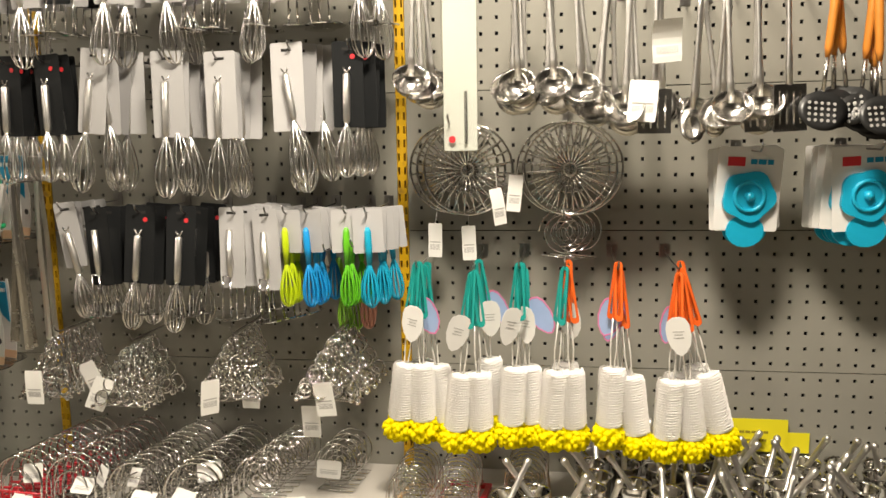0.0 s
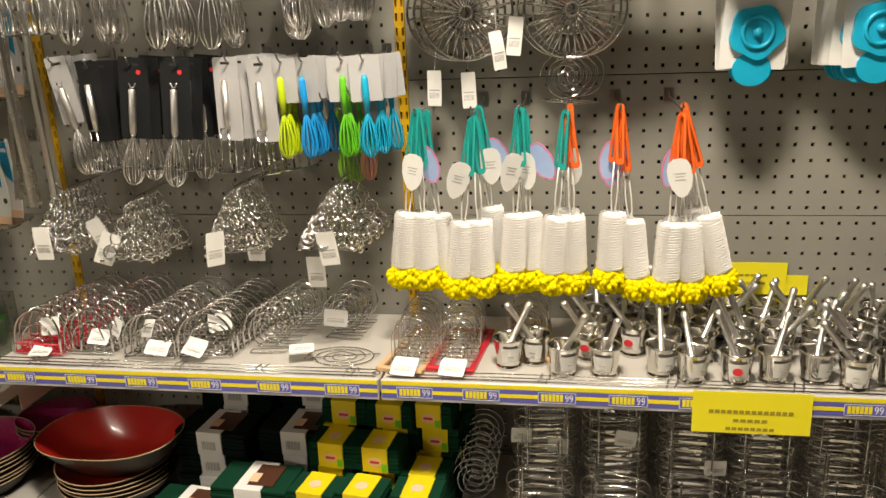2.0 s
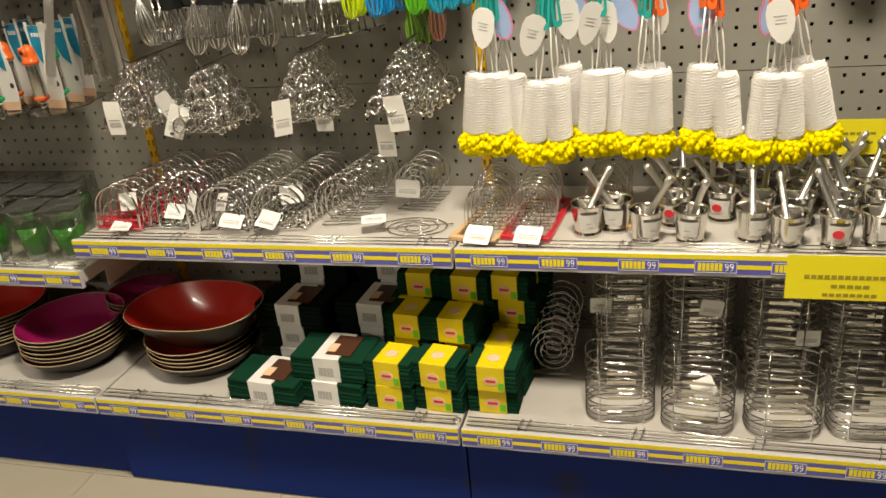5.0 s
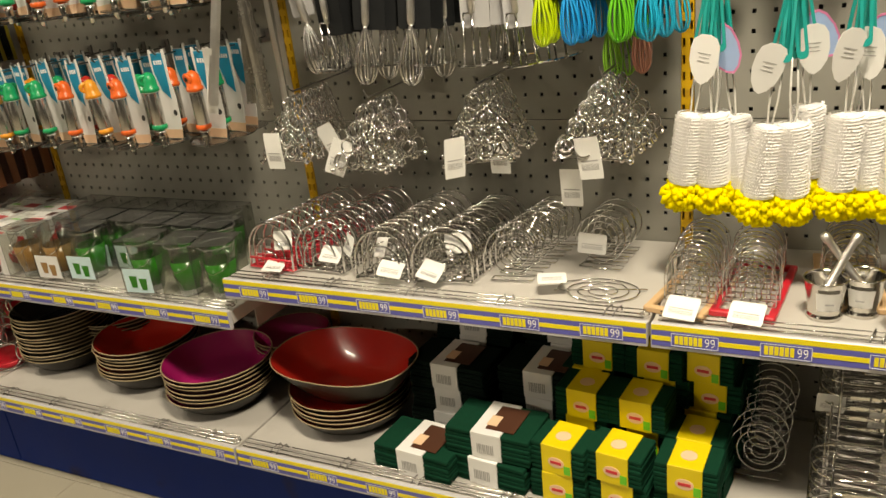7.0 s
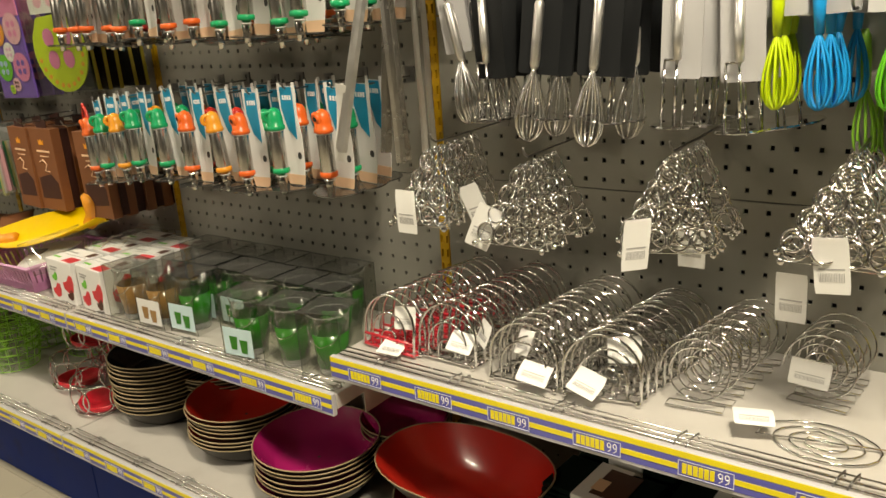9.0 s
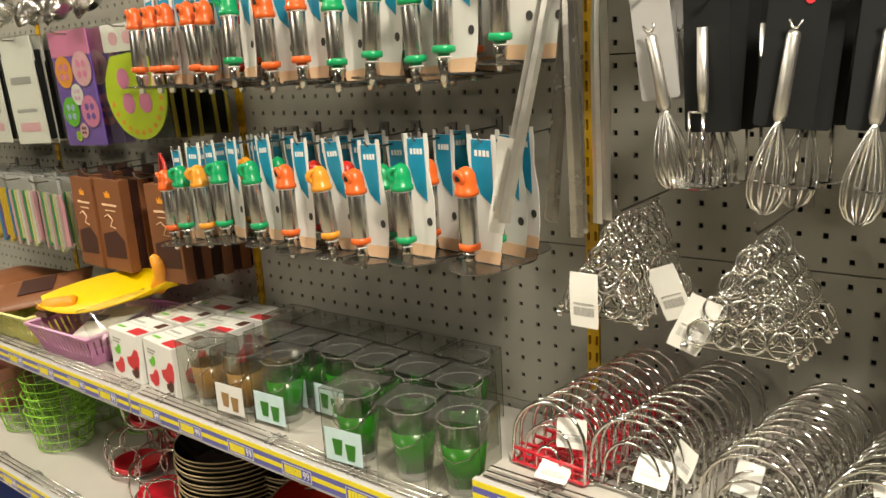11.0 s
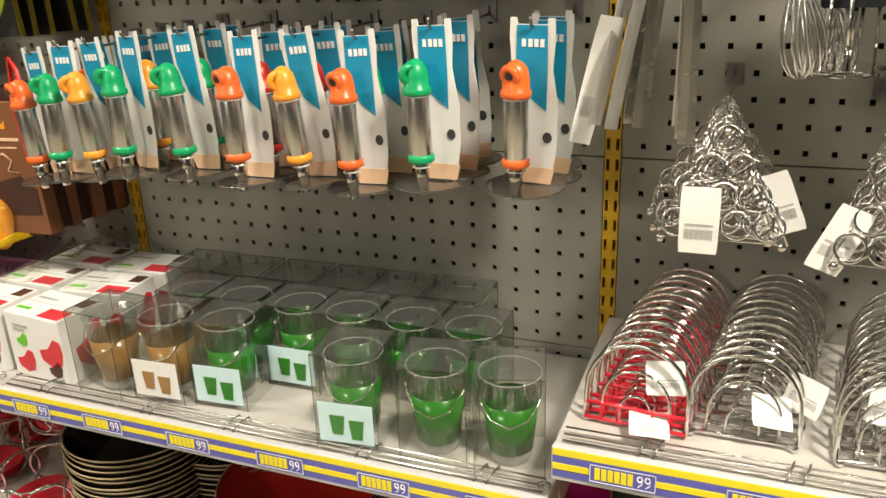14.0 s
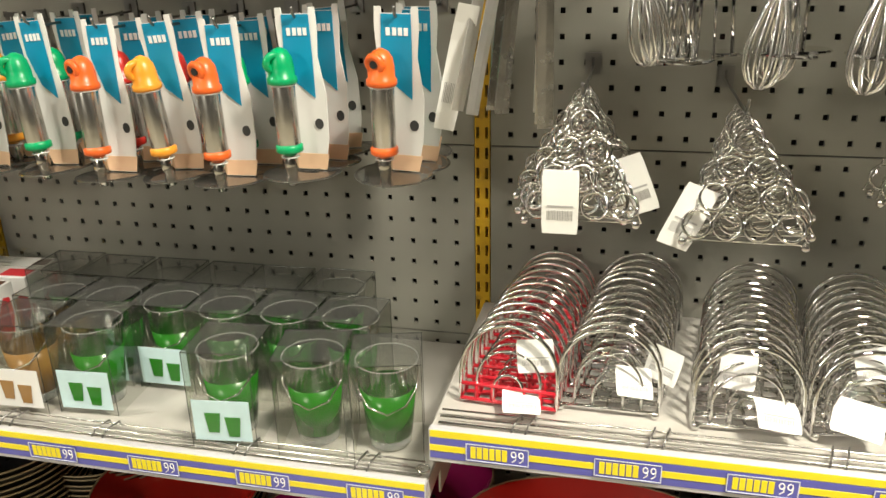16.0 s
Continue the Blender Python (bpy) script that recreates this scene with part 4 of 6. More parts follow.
def strip(bm, w, z0, z1):
    """A flattened rod, a little narrower in the middle, with rounded edges."""
    n, rows = 10, []
    for i in range(7):
        f = i / 6
        a, b = w / 2 * (1 - 0.45 * math.sin(math.pi * f) ** 2), 0.0028
        if i in (0, 6):
            a, b = a * 0.7, b * 0.6
        rows.append([bm.verts.new((a * math.cos(2 * math.pi * k / n), b * math.sin(2 * math.pi * k / n), z0 + (z1 - z0) * f)) for k in range(n)])
    for p, q in zip(rows, rows[1:]):
        for k in range(n):
            bm.faces.new((p[k], p[(k + 1) % n], q[(k + 1) % n], q[k]))
    bm.faces.new(rows[0][::-1])
    bm.faces.new(rows[-1])
    for face in bm.faces:
        face.smooth = True
    return bm


def build_ladle(m):
    w = empty("ladle", m, "polished steel soup ladle hanging on a hook", "ladle", "hanging steel utensils")
    part("handle", strip(bmesh.new(), 0.017, 0.0, -0.262), M_SATIN, w)
    part("bowl", lathe(bmesh.new(), [(0.0, -0.035), (0.02, -0.033), (0.034, -0.022), (0.041, 0.0), (0.0425, 0.001), (0.0395, 0.0), (0.032, -0.02), (0.018, -0.031), (0.0, -0.033)], 20), M_BOWLST, w, smooth=True, m=pose(0, -0.022, -0.27, 55, 0, 0))
    return w


def build_skimmer(m):
    w = empty("skimmer", m, "steel skimmer with a flat round blade hanging on a hook", "skimmer", "hanging steel utensils")
    part("handle", strip(bmesh.new(), 0.016, 0.0, -0.25), M_SATIN, w)
    part("blade", lathe(bmesh.new(), [(0.0, -0.009), (0.025, -0.007), (0.042, 0.0), (0.043, 0.001), (0.024, -0.005), (0.0, -0.007)], 20), M_BOWLST, w, smooth=True, m=pose(0, -0.008, -0.29, 82, 0, 0))
    return w


def build_turner(m):
    w = empty("turner", m, "steel slotted turner hanging on a hook", "turner", "hanging steel utensils")
    part("handle", strip(bmesh.new(), 0.016, 0.0, -0.24), M_SATIN, w)
    for k in range(5):
        part("slat", boxbm(-0.034 + 0.0145 * k, -0.034 + 0.0145 * k + 0.0105, -0.001, 0.001, -0.32, -0.25), M_BOWLST, w)
    part("blade_root", boxbm(-0.034, 0.0345, -0.0012, 0.0012, -0.252, -0.238), M_BOWLST, w)
    part("blade_edge", boxbm(-0.034, 0.0345, -0.0012, 0.0012, -0.33, -0.319), M_BOWLST, w)
    return w


def build_spoon(m):
    w = empty("serving_spoon", m, "long polished steel serving spoon hanging on a hook", "spoon", "hanging steel utensils")
    part("handle", strip(bmesh.new(), 0.014, 0.0, -0.25), M_SATIN, w)
    part("bowl", lathe(bmesh.new(), [(0.0, -0.014), (0.014, -0.012), (0.024, 0.0), (0.0245, 0.001), (0.013, -0.01), (0.0, -0.012)], 18, squash=1.5), M_BOWLST, w, smooth=True, m=pose(0, -0.01, -0.285, 75, 0, 0))
    return w


def build_nylon(m):
    w = empty("nylon_skimmer", m, "black nylon skimmer with an orange wooden handle", "skimmer", "black nylon utensils")
    part("handle", tube(bmesh.new(), [(0, 0, 0), (0, 0, -0.03), (0, 0, -0.15), (0, 0, -0.17)], [0.005, 0.0095, 0.0085, 0.005], 8), M_OWOOD, w, smooth=True)
    part("shank", tube(bmesh.new(), [(0, 0, -0.165), (0, -0.002, -0.24)], 0.0045, 8), M_STEEL, w, smooth=True)
    bl = part("blade", lathe(bmesh.new(), [(0.0, -0.016), (0.03, -0.012), (0.05, 0.0), (0.052, 0.002), (0.028, -0.009), (0.0, -0.013)], 22, squash=0.8), M_BLACK, w, smooth=True, m=pose(0, -0.012, -0.28, 78, 0, 0))
    for i in range(5):
        for j in range(4):
            mm = Matrix.Translation((-0.026 + 0.013 * i, -0.018 + 0.012 * j, -0.004))
            if i == j == 0:
                dot = part("perforation", lathe(bmesh.new(), [(0.0, 0.0), (0.0035, 0.0), (0.0035, 0.0012), (0.0, 0.0012)], 8), M_GREYINK, bl, m=mm)
            else:
                again(dot, mm)
    return w


def cluster(x, z, kinds, y0=2.06):
    hook(x, z + 0.002)
    for i, (key, b, lean) in enumerate(kinds):
        put(key, pose(x + 0.004 * i, y0 + 0.022 * i, z + rnd(0.012), rnd(3), lean + rnd(3), rnd(16)), b)


LA, SK, TU, SP, NY = ("ladle", build_ladle, 0), ("skimmer", build_skimmer, 0), ("turner", build_turner, 0), ("spoon", build_spoon, 0), ("nylon", build_nylon, 0)
cluster(0.085, 1.98, [LA, LA, (*LA[:2], -3), SK])
cluster(0.30, 1.96, [LA, LA, SK, SK, LA])
cluster(0.37, 1.97, [(*LA[:2], -4), LA, SK])
cluster(0.43, 1.955, [LA, (*SK[:2], -5), SK])
cluster(0.50, 1.925, [(*LA[:2], 6), (*SP[:2], 6), (*LA[:2], 8), LA])
cluster(0.545, 1.92, [LA, (*SP[:2], -3), LA, SK])
cluster(0.60, 1.925, [TU, (*SP[:2], -4), TU, LA])
cluster(0.69, 1.90, [SP, (*SP[:2], 6), (*LA[:2], -6), LA, SP])
cluster(0.74, 1.905, [LA, (*SP[:2], 5), SP, LA])
cluster(0.80, 1.915, [LA, (*TU[:2], -5), SK, SP])
cluster(0.86, 1.925, [(*TU[:2], -4), TU, SK])
cluster(0.955, 1.91, [(*NY[:2], 4), NY, (*NY[:2], -5), NY])
cluster(1.03, 1.90, [NY, (*NY[:2], 6), (*NY[:2], -3), NY])
cluster(1.12, 1.90, [NY, (*NY[:2], 5), (*NY[:2], -6), NY])
cluster(1.2, 1.905, [(*NY[:2], -3), NY, (*NY[:2], 6)])
for x, z in ((0.615, 1.82), (0.575, 1.70)):
    t = empty("price_tag", pose(x, 2.03, z, 3, rnd(6), rnd(10)), "white paper tag hanging among steel utensils", "price tag", "price tags")
    barcode_tag(t, 0, 0, 0, 0.06, 0.085)


def build_strainer(m):
    w = empty("sink_strainer", m, "teal silicone sink strainer on a white printed card", "strainer", "carded sink strainers")
    part("card", plate(bmesh.new(), rounded(0.142, 0.185, 0.006, -0.085), 0, 0.0014), M_WCARD, w)
    part("red_logo", boxbm(-0.05, -0.012, -0.0012, -0.0004, -0.035, -0.015), M_REDINK, w)
    for u0, u1 in ((0.0, 0.014), (0.017, 0.034), (0.037, 0.05)):
        part("print_bar", boxbm(u0, u1, -0.0012, -0.0004, -0.03, -0.019), M_BCYAN, w)
    out = [((0.057 + 0.0035 * math.cos(5 * a + 0.6)) * math.cos(a), -0.1 + (0.055 + 0.0035 * math.cos(5 * a + 0.6)) * math.sin(a)) for a in [2 * math.pi * k / 40 for k in range(40)]]
    fl_ = part("silicone_flower", plate(bmesh.new(), out, -0.012, -0.002), M_CYAN, w, "teal silicone")
    part("raised_ring", tube(bmesh.new(), circle((0, -0.013, -0.1), 0.032, 28, "y"), 0.005, 7, True), M_CYAN, fl_, smooth=True)
    part("centre_knob", sphere(bmesh.new(), (0, -0.014, -0.1), 0.011, 12), M_CYAN, fl_, smooth=True)
    part("lobe", plate(bmesh.new(), [(0.0 + 0.042 * math.cos(a), -0.178 + 0.036 * math.sin(a)) for a in [2 * math.pi * k / 20 for k in range(20)]], -0.004, 0.004), M_CYAN, w)
    return w


for x, n in ((0.815, 3), (1.05, 5)):
    hook(x, 1.553)
    for i in range(n):
        put("strainer", pose(x - 0.008 * i, 2.13 + 0.02 * i, 1.55, 2, rnd(3), 6 + rnd(3)), build_strainer)

# ---- left bay: carded steel icing pumps on two rows of hooks ----


def build_pump(cap, word):
    def build(m):
        w = empty("icing_pump", m, f"steel icing pump with {word} cap on a blue and white card", "icing pump", "carded icing pumps")
        out = [(-0.02, 0.006), (0.02, 0.006), (0.021, 0.014), (0.03, 0.014), (0.031, -0.012), (0.028, -0.05), (0.036, -0.1), (0.034, -0.16), (0.025, -0.205), (-0.025, -0.205), (-0.034, -0.16), (-0.036, -0.1), (-0.028, -0.05), (-0.031, -0.012), (-0.03, 0.014), (-0.021, 0.014)]
        card = part("card", plate(bmesh.new(), out, 0.0, 0.0014), M_WCARD, w, "white die-cut card")
        part("blue_panel", plate(bmesh.new(), [(-0.0205, 0.005), (0.0205, 0.005), (0.021, -0.05), (0.02, -0.105), (-0.006, -0.085), (-0.022, -0.04)], -0.0012, -0.0004), M_BCYAN, card)
        part("peach_panel", plate(bmesh.new(), [(-0.033, -0.182), (0.033, -0.182), (0.0275, -0.204), (-0.0275, -0.204)], -0.0012, -0.0004), M_PEACH, card)
        part("round_seal", plate(bmesh.new(), [(0.022 + 0.0065 * math.cos(a), -0.14 + 0.0075 * math.sin(a)) for a in [k * math.pi / 6 for k in range(12)]], -0.0012, -0.0004), M_INK, card)
        bm = bmesh.new()
        for u in (-0.014, -0.005, 0.003, 0.011):
            box(bm, u, u + 0.0055, -0.002, -0.0013, -0.022, -0.012)
        part("print_bar", bm, M_RWHITE, card)["kind"] = "stuff"
        ax, ay = -0.011, -0.03
        part("barrel", tube(bmesh.new(), [(ax, ay, -0.075), (ax, ay, -0.08), (ax, ay, -0.165), (ax, ay, -0.17)], [0.0145, 0.016, 0.016, 0.014], 16), M_STEEL, w, smooth=True)
        part("nozzle", tube(bmesh.new(), [(ax, ay, -0.168), (ax, ay, -0.195), (ax, ay, -0.205), (ax, ay, -0.22)], [0.0105, 0.0098, 0.0075, 0.0068], 12), M_STEELD, w, smooth=True)
        part("collar", tube(bmesh.new(), [(ax, ay, -0.162), (ax, ay, -0.164), (ax, ay, -0.172), (ax, ay, -0.174)], [0.0155, 0.0188, 0.0188, 0.0155], 14), cap, w, smooth=True)
        c = part("cap", tube(bmesh.new(), [(ax, ay, -0.082), (ax, ay, -0.08), (ax, ay, -0.073), (ax, ay, -0.071), (ax, ay, -0.058), (ax, ay, -0.046), (ax, ay, -0.038), (ax, ay, -0.034)], [0.0165, 0.0202, 0.0202, 0.0178, 0.0176, 0.0155, 0.0105, 0.003], 18), cap, w, f"{word} plastic cap", smooth=True)
        part("finger_ring", tube(bmesh.new(), circle((0, 0, 0), 0.0098, 18, "y"), 0.0052, 8, True), cap, c, smooth=True, m=pose(ax - 0.003, ay - 0.013, -0.052, 14, 0, {"orange": -12, "green": 62, "amber": 75}.get(word, 30)))
        # Dark disc imitates the shaded hole of the orange finger ring.
        part("ring_hollow", lathe(bmesh.new(), [(0.0, 0.0), (0.0052, 0.0), (0.0052, 0.002), (0.0, 0.002)], 10), M_BACK, c, m=pose(ax - 0.003, ay - 0.0165, -0.052, 90, 0, 0)) if word == "orange" else None
        for z in (-0.083, -0.18):
            part("white_tie", tube(bmesh.new(), circle((ax, ay, z), 0.0166 if z > -0.1 else 0.012, 14, "z"), 0.001, 4, True), M_WCARD, w, smooth=True)
        part("clear_base", lathe(bmesh.new(), [(0.0, 0.0), (0.05, 0.0), (0.054, 0.001), (0.054, 0.004), (0.05, 0.003), (0.0, 0.003)], 26, (-0.006, -0.012, -0.209)), M_DISC, w, "smoky clear plastic disc").visible_shadow = False
        part("disc_rim", tube(bmesh.new(), circle((-0.006, -0.012, -0.207), 0.0545, 30, "z"), 0.0006, 4, True), M_LID, w, smooth=True).visible_shadow = False
        return w
    return build


PUMPS = {"orange": M_ORANGE, "green": M_GREENP, "amber": M_AMBER, "red": M_REDP}


def pump_row(cols, y0=2.045):
    for x, z, words, lean in cols:
        hook(x, z + 0.002)
        for i, word in enumerate(words):
            put("pump" + word, pose(x + 0.01 * i * (1 if i % 2 else -0.3), y0 + 0.065 * i, z, rnd(3), lean + rnd(3), -10 + rnd(8)), build_pump(PUMPS[word], word))


pump_row(((-1.066, 1.228, ("orange", "green", "orange"), 1), (-1.205, 1.228, ("green", "orange", "green"), -2), (-1.318, 1.215, ("orange", "green", "red"), -4), (-1.415, 1.218, ("amber", "red", "green"), -3), (-1.505, 1.215, ("orange", "red", "green"), -5), (-1.615, 1.22, ("green", "green", "orange"), -3), (-1.72, 1.215, ("green", "amber", "green"), -3), (-1.80, 1.205, ("amber", "green", "red"), -6), (-1.86, 1.20, ("green", "orange"), -4), (-1.925, 1.19, ("orange", "red"), -5)))
pump_row(((-0.985, 1.56, ("green", "green", "orange"), 1), (-1.09, 1.545, ("green", "orange", "green"), 2), (-1.165, 1.535, ("green", "green", "orange"), -2), (-1.24, 1.545, ("green", "green", "amber"), 0), (-1.335, 1.535, ("green", "orange", "green"), -3), (-1.43, 1.545, ("orange", "green", "orange"), -2), (-1.52, 1.54, ("orange", "amber", "red"), 2), (-1.62, 1.55, ("green", "orange", "green"), -2), (-1.70, 1.54, ("orange", "red", "orange"), 0), (-1.765, 1.545, ("orange", "green"), -3), (-1.835, 1.545, ("orange", "orange"), 0), (-1.895, 1.545, ("orange", "red"), -2), (-1.95, 1.545, ("orange", "green"), -2)))
# lanyard-like red strap at the end of the lower row
rs = empty("red_strap", pose(-1.95, 2.02, 1.19), "red plastic strap hanging at the row's end", "strap")
part("loop", tube(bmesh.new(), [(0, 0, 0), (0.012, 0, -0.02), (0.018, 0, -0.1), (0.012, 0, -0.17), (-0.004, 0, -0.17), (-0.012, 0, -0.09)], 0.004, 6, True), M_REDP, rs, smooth=True)

# ---- tongs and long servers beside the upright ----


def build_tongs(length, width, spread):
    def build(m):
        w = empty("kitchen_tongs", m, "long bright steel kitchen tongs hanging on a hook", "tongs", "hanging steel tongs")
        for s in (-1, 1):
            bm = bmesh.new()
            n = 8
            rows = []
            for i in range(n + 1):
                f = i / n
                ww = width / 2 * (0.75 + 0.25 * f)
                yy = s * (0.004 + spread * f + 0.004 * math.sin(5 * f))
                rows.append([bm.verts.new((dx, yy + dy, -length * f)) for dx, dy in ((-ww, 0.0015), (0, 0.0), (ww, 0.0015), (ww, 0.0028), (0, 0.0014), (-ww, 0.0028))])
            for a, b in zip(rows, rows[1:]):
                for k in range(6):
                    bm.faces.new((a[k], a[(k + 1) % 6], b[(k + 1) % 6], b[k]))
            bm.faces.new(rows[0])
            bm.faces.new(rows[-1][::-1])
            part("arm", bm, M_SATIN if width != 0.02 else M_STEEL, w)
        part("bend", tube(bmesh.new(), circle((0, 0, 0.004), 0.008, 14, "x"), 0.002, 5, True), M_STEEL, w, smooth=True)
        return w
    return build


hook(-0.90, 1.505)
for key, L, wd, sp, x, y, ry, rz in (("tongA", 0.4, 0.02, 0.012, -0.872, 1.99, -1, 14), ("tongB", 0.38, 0.018, 0.014, -0.887, 1.985, 13, 50), ("tongC", 0.39, 0.02, 0.012, -0.895, 2.04, 5, 35), ("tongD", 0.4, 0.018, 0.012, -0.878, 2.09, 1, -10)):
    put(key, pose(x, y, 1.50, 2, ry, rz), build_tongs(L, wd, sp))
t = empty("price_tag", pose(-0.955, 1.965, 1.25, 0, 12, 15), "long white paper tag on hanging tongs", "price tag", "price tags")
barcode_tag(t, 0, 0, 0, 0.026, 0.15)

# ---- left bay: boxed glass tumblers ----


def build_tumbler_box(fill, word, card):
    def build(m):
        w = empty("boxed_glass", m, f"small glass tumbler with {word} paint in a clear box", "glass", "boxed glasses on the shelf")
        s, h = 0.049, 0.153
        bm = bmesh.new()
        v = [bm.verts.new(p) for p in ((-s, -s, 0.001), (s, -s, 0.001), (s, s, 0.001), (-s, s, 0.001), (-s, -s, h), (s, -s, h), (s, s, h), (-s, s, h))]
        for q in ((0, 1, 5, 4), (1, 2, 6, 5), (2, 3, 7, 6), (3, 0, 4, 7)):
            bm.faces.new([v[i] for i in q])
        bx = part("clear_box", bm, M_BOX, w, "clear folded plastic box")
        bx.visible_shadow = False
        bm = bmesh.new()
        bm.faces.new([bm.verts.new(p) for p in ((-s, -s, h), (s, -s, h), (s, s, h), (-s, s, h))])
        part("lid", bm, M_LID, w, "greyish clear lid").visible_shadow = False
        bm = bmesh.new()
        for a, b in ((4, 5), (5, 6), (6, 7), (7, 4)):
            p, q = [((-s, -s, h), (s, -s, h), (s, s, h), (-s, s, h))[i - 4] for i in (a, b)]
            tube(bm, [p, q], 0.0007, 4)
        for x, y in ((-s, -s), (s, -s), (s, s), (-s, s)):
            tube(bm, [(x, y, 0.001), (x, y, h)], 0.0006, 4)
        part("box_fold", bm, M_FOLD, w)["kind"] = "stuff"
        g = part("tumbler", lathe(bmesh.new(), [(0.0, 0.002), (0.028, 0.002), (0.031, 0.006), (0.032, 0.02), (0.0445, 0.139), (0.0452, 0.14), (0.044, 0.14), (0.0305, 0.024), (0.0, 0.022)], 24), M_GLASS, w, "clear glass tumbler", smooth=True)
        g.visible_shadow = False
        # Pale tube paints in the bright ring of light on the rim.
        part("glass_rim", tube(bmesh.new(), circle((0, 0, 0.1395), 0.0446, 24, "z"), 0.0011, 5, True), M_EDGE, w, smooth=True)
        part("painted_band", lathe(bmesh.new(), [(0.0322, 0.021), (0.0328, 0.021), (0.0405, 0.098), (0.0398, 0.098)], 24), fill, w, f"{word} painted band", smooth=True)
        part("thick_base", lathe(bmesh.new(), [(0.0, 0.003), (0.0275, 0.003), (0.0308, 0.007), (0.0315, 0.019), (0.0, 0.0195)], 24), M_EDGE, w, "thick clear base", smooth=True)
        part("wire_handle", tube(bmesh.new(), [(-0.044, 0, 0.125), (-0.041, -0.024, 0.105), (-0.026, -0.041, 0.085), (0, -0.0465, 0.075), (0.026, -0.041, 0.085), (0.041, -0.024, 0.105), (0.044, 0, 0.125)], 0.0012, 5), M_STEELD, w, smooth=True)
        if card:
            c = part("label_card", boxbm(-0.043, 0.043, -s - 0.0016, -s - 0.0008, 0.012, 0.078), card, w, "pale label card")
            for cx, zs in ((-0.013, 0.0), (0.017, -0.006)):
                part("printed_cup", plate(bmesh.new(), [(cx - 0.008, 0.026 + zs), (cx + 0.008, 0.026 + zs), (cx + 0.012, 0.058 + zs), (cx - 0.012, 0.058 + zs)], -s - 0.0026, -s - 0.0018), fill, c)
        return w
    return build


B_GREEN_L = build_tumbler_box(M_GREENG, "green", M_PALEBLUE)
B_GREEN = build_tumbler_box(M_GREENG, "green", None)
B_AMBER_L = build_tumbler_box(M_AMBERG, "amber", M_WCARD)
B_AMBER = build_tumbler_box(M_AMBERG, "amber", None)
for x, y, key, b, rz in ((-1.078, 1.972, "gg", B_GREEN, 14), (-1.186, 1.965, "gg", B_GREEN, 10), (-1.318, 1.962, "gl", B_GREEN_L, 6), (-1.57, 2.0, "gl", B_GREEN_L, 4), (-1.682, 1.985, "al", B_AMBER_L, 3), (-1.79, 1.97, "aa", B_AMBER, -4)):
    put("glass" + key, pose(x, y, Z_L, 0, 0, rz), b)
for i in range(6):
    for j in range(2):
        x, y = -1.17 - 0.06 * j - 0.106 * i, 2.09 + 0.104 * j
        lab = (i in (3, 4) and j == 0)
        k = ("gl", B_GREEN_L) if lab else (("aa", B_AMBER) if i == 5 and j == 0 else ("gg", B_GREEN))
        put("glass" + k[0], pose(x + rnd(0.003), y + rnd(0.003), Z_L, 0, 0, rnd(3)), k[1])


def build_white_box(m):
    w = empty("printed_carton", m, "white printed carton with red and green fruit pictures", "carton", "white cartons on the shelf")
    body = part("body", boxbm(-0.07, 0.07, -0.05, 0.05, 0, 0.125, bevel=0.0015), M_WCARD, w)
    blob = [(0.0, 0.2), (0.5, 0.9), (0.9, 0.8), (1.0, 0.1), (0.8, -0.7), (0.2, -1.0), (-0.5, -0.6), (-0.6, 0.0)]
    for cx, cz, r, mt in ((0.034, 0.062, 0.038, M_REDINK), (0.04, 0.03, 0.022, M_BROWN), (-0.036, 0.075, 0.018, M_GRASS), (-0.038, 0.034, 0.03, M_REDINK)):
        part("printed_fruit", plate(bmesh.new(), [(cx + r * p, cz + r * 0.8 * q) for p, q in blob], -0.0512, -0.0502), mt, body)
    part("top_print", boxbm(0.012, 0.066, -0.044, -0.012, 0.1252, 0.1258), M_REDINK, body)
    part("top_print", boxbm(0.04, 0.066, 0.012, 0.042, 0.1252, 0.1258), M_BROWN, body)
    part("top_print", boxbm(-0.06, -0.01, 0.015, 0.022, 0.1252, 0.1258), M_GREYINK, body)
    part("top_print", boxbm(-0.06, -0.025, -0.03, -0.022, 0.1252, 0.1258), M_GRASS, body)
    part("side_print", plate(bmesh.new(), [(0.038 * p, 0.062 + 0.045 * q) for p, q in blob], -0.0003, 0.0003), M_REDINK, body, m=pose(0.0706, 0, 0, 0, 0, 90))
    for k, zz in enumerate((0.1, 0.092)):
        part("print_bar", boxbm(-0.05, -0.01 - 0.01 * k, -0.0512, -0.0504, zz, zz + 0.004), M_GREYINK, body)
    part("lid_seam", boxbm(-0.069, 0.069, 0.001, 0.0018, 0.1252, 0.1258), M_GREYINK, body)
    return w


for x, y, rz in ((-1.935, 1.985, -6), (-2.095, 1.99, -3), (-1.92, 2.10, 4), (-2.08, 2.105, -2), (-1.91, 2.215, 3), (-2.07, 2.22, 0)):
    put("white_box", pose(x, y, Z_L, 0, 0, rz), build_white_box)
crumple = empty("plastic_bag", pose(-2.02, 2.16, Z_L + 0.127), "crumpled clear plastic bag lying on white cartons", "bag")
bm = bmesh.new()
bmesh.ops.create_grid(bm, x_segments=16, y_segments=14, size=0.12)
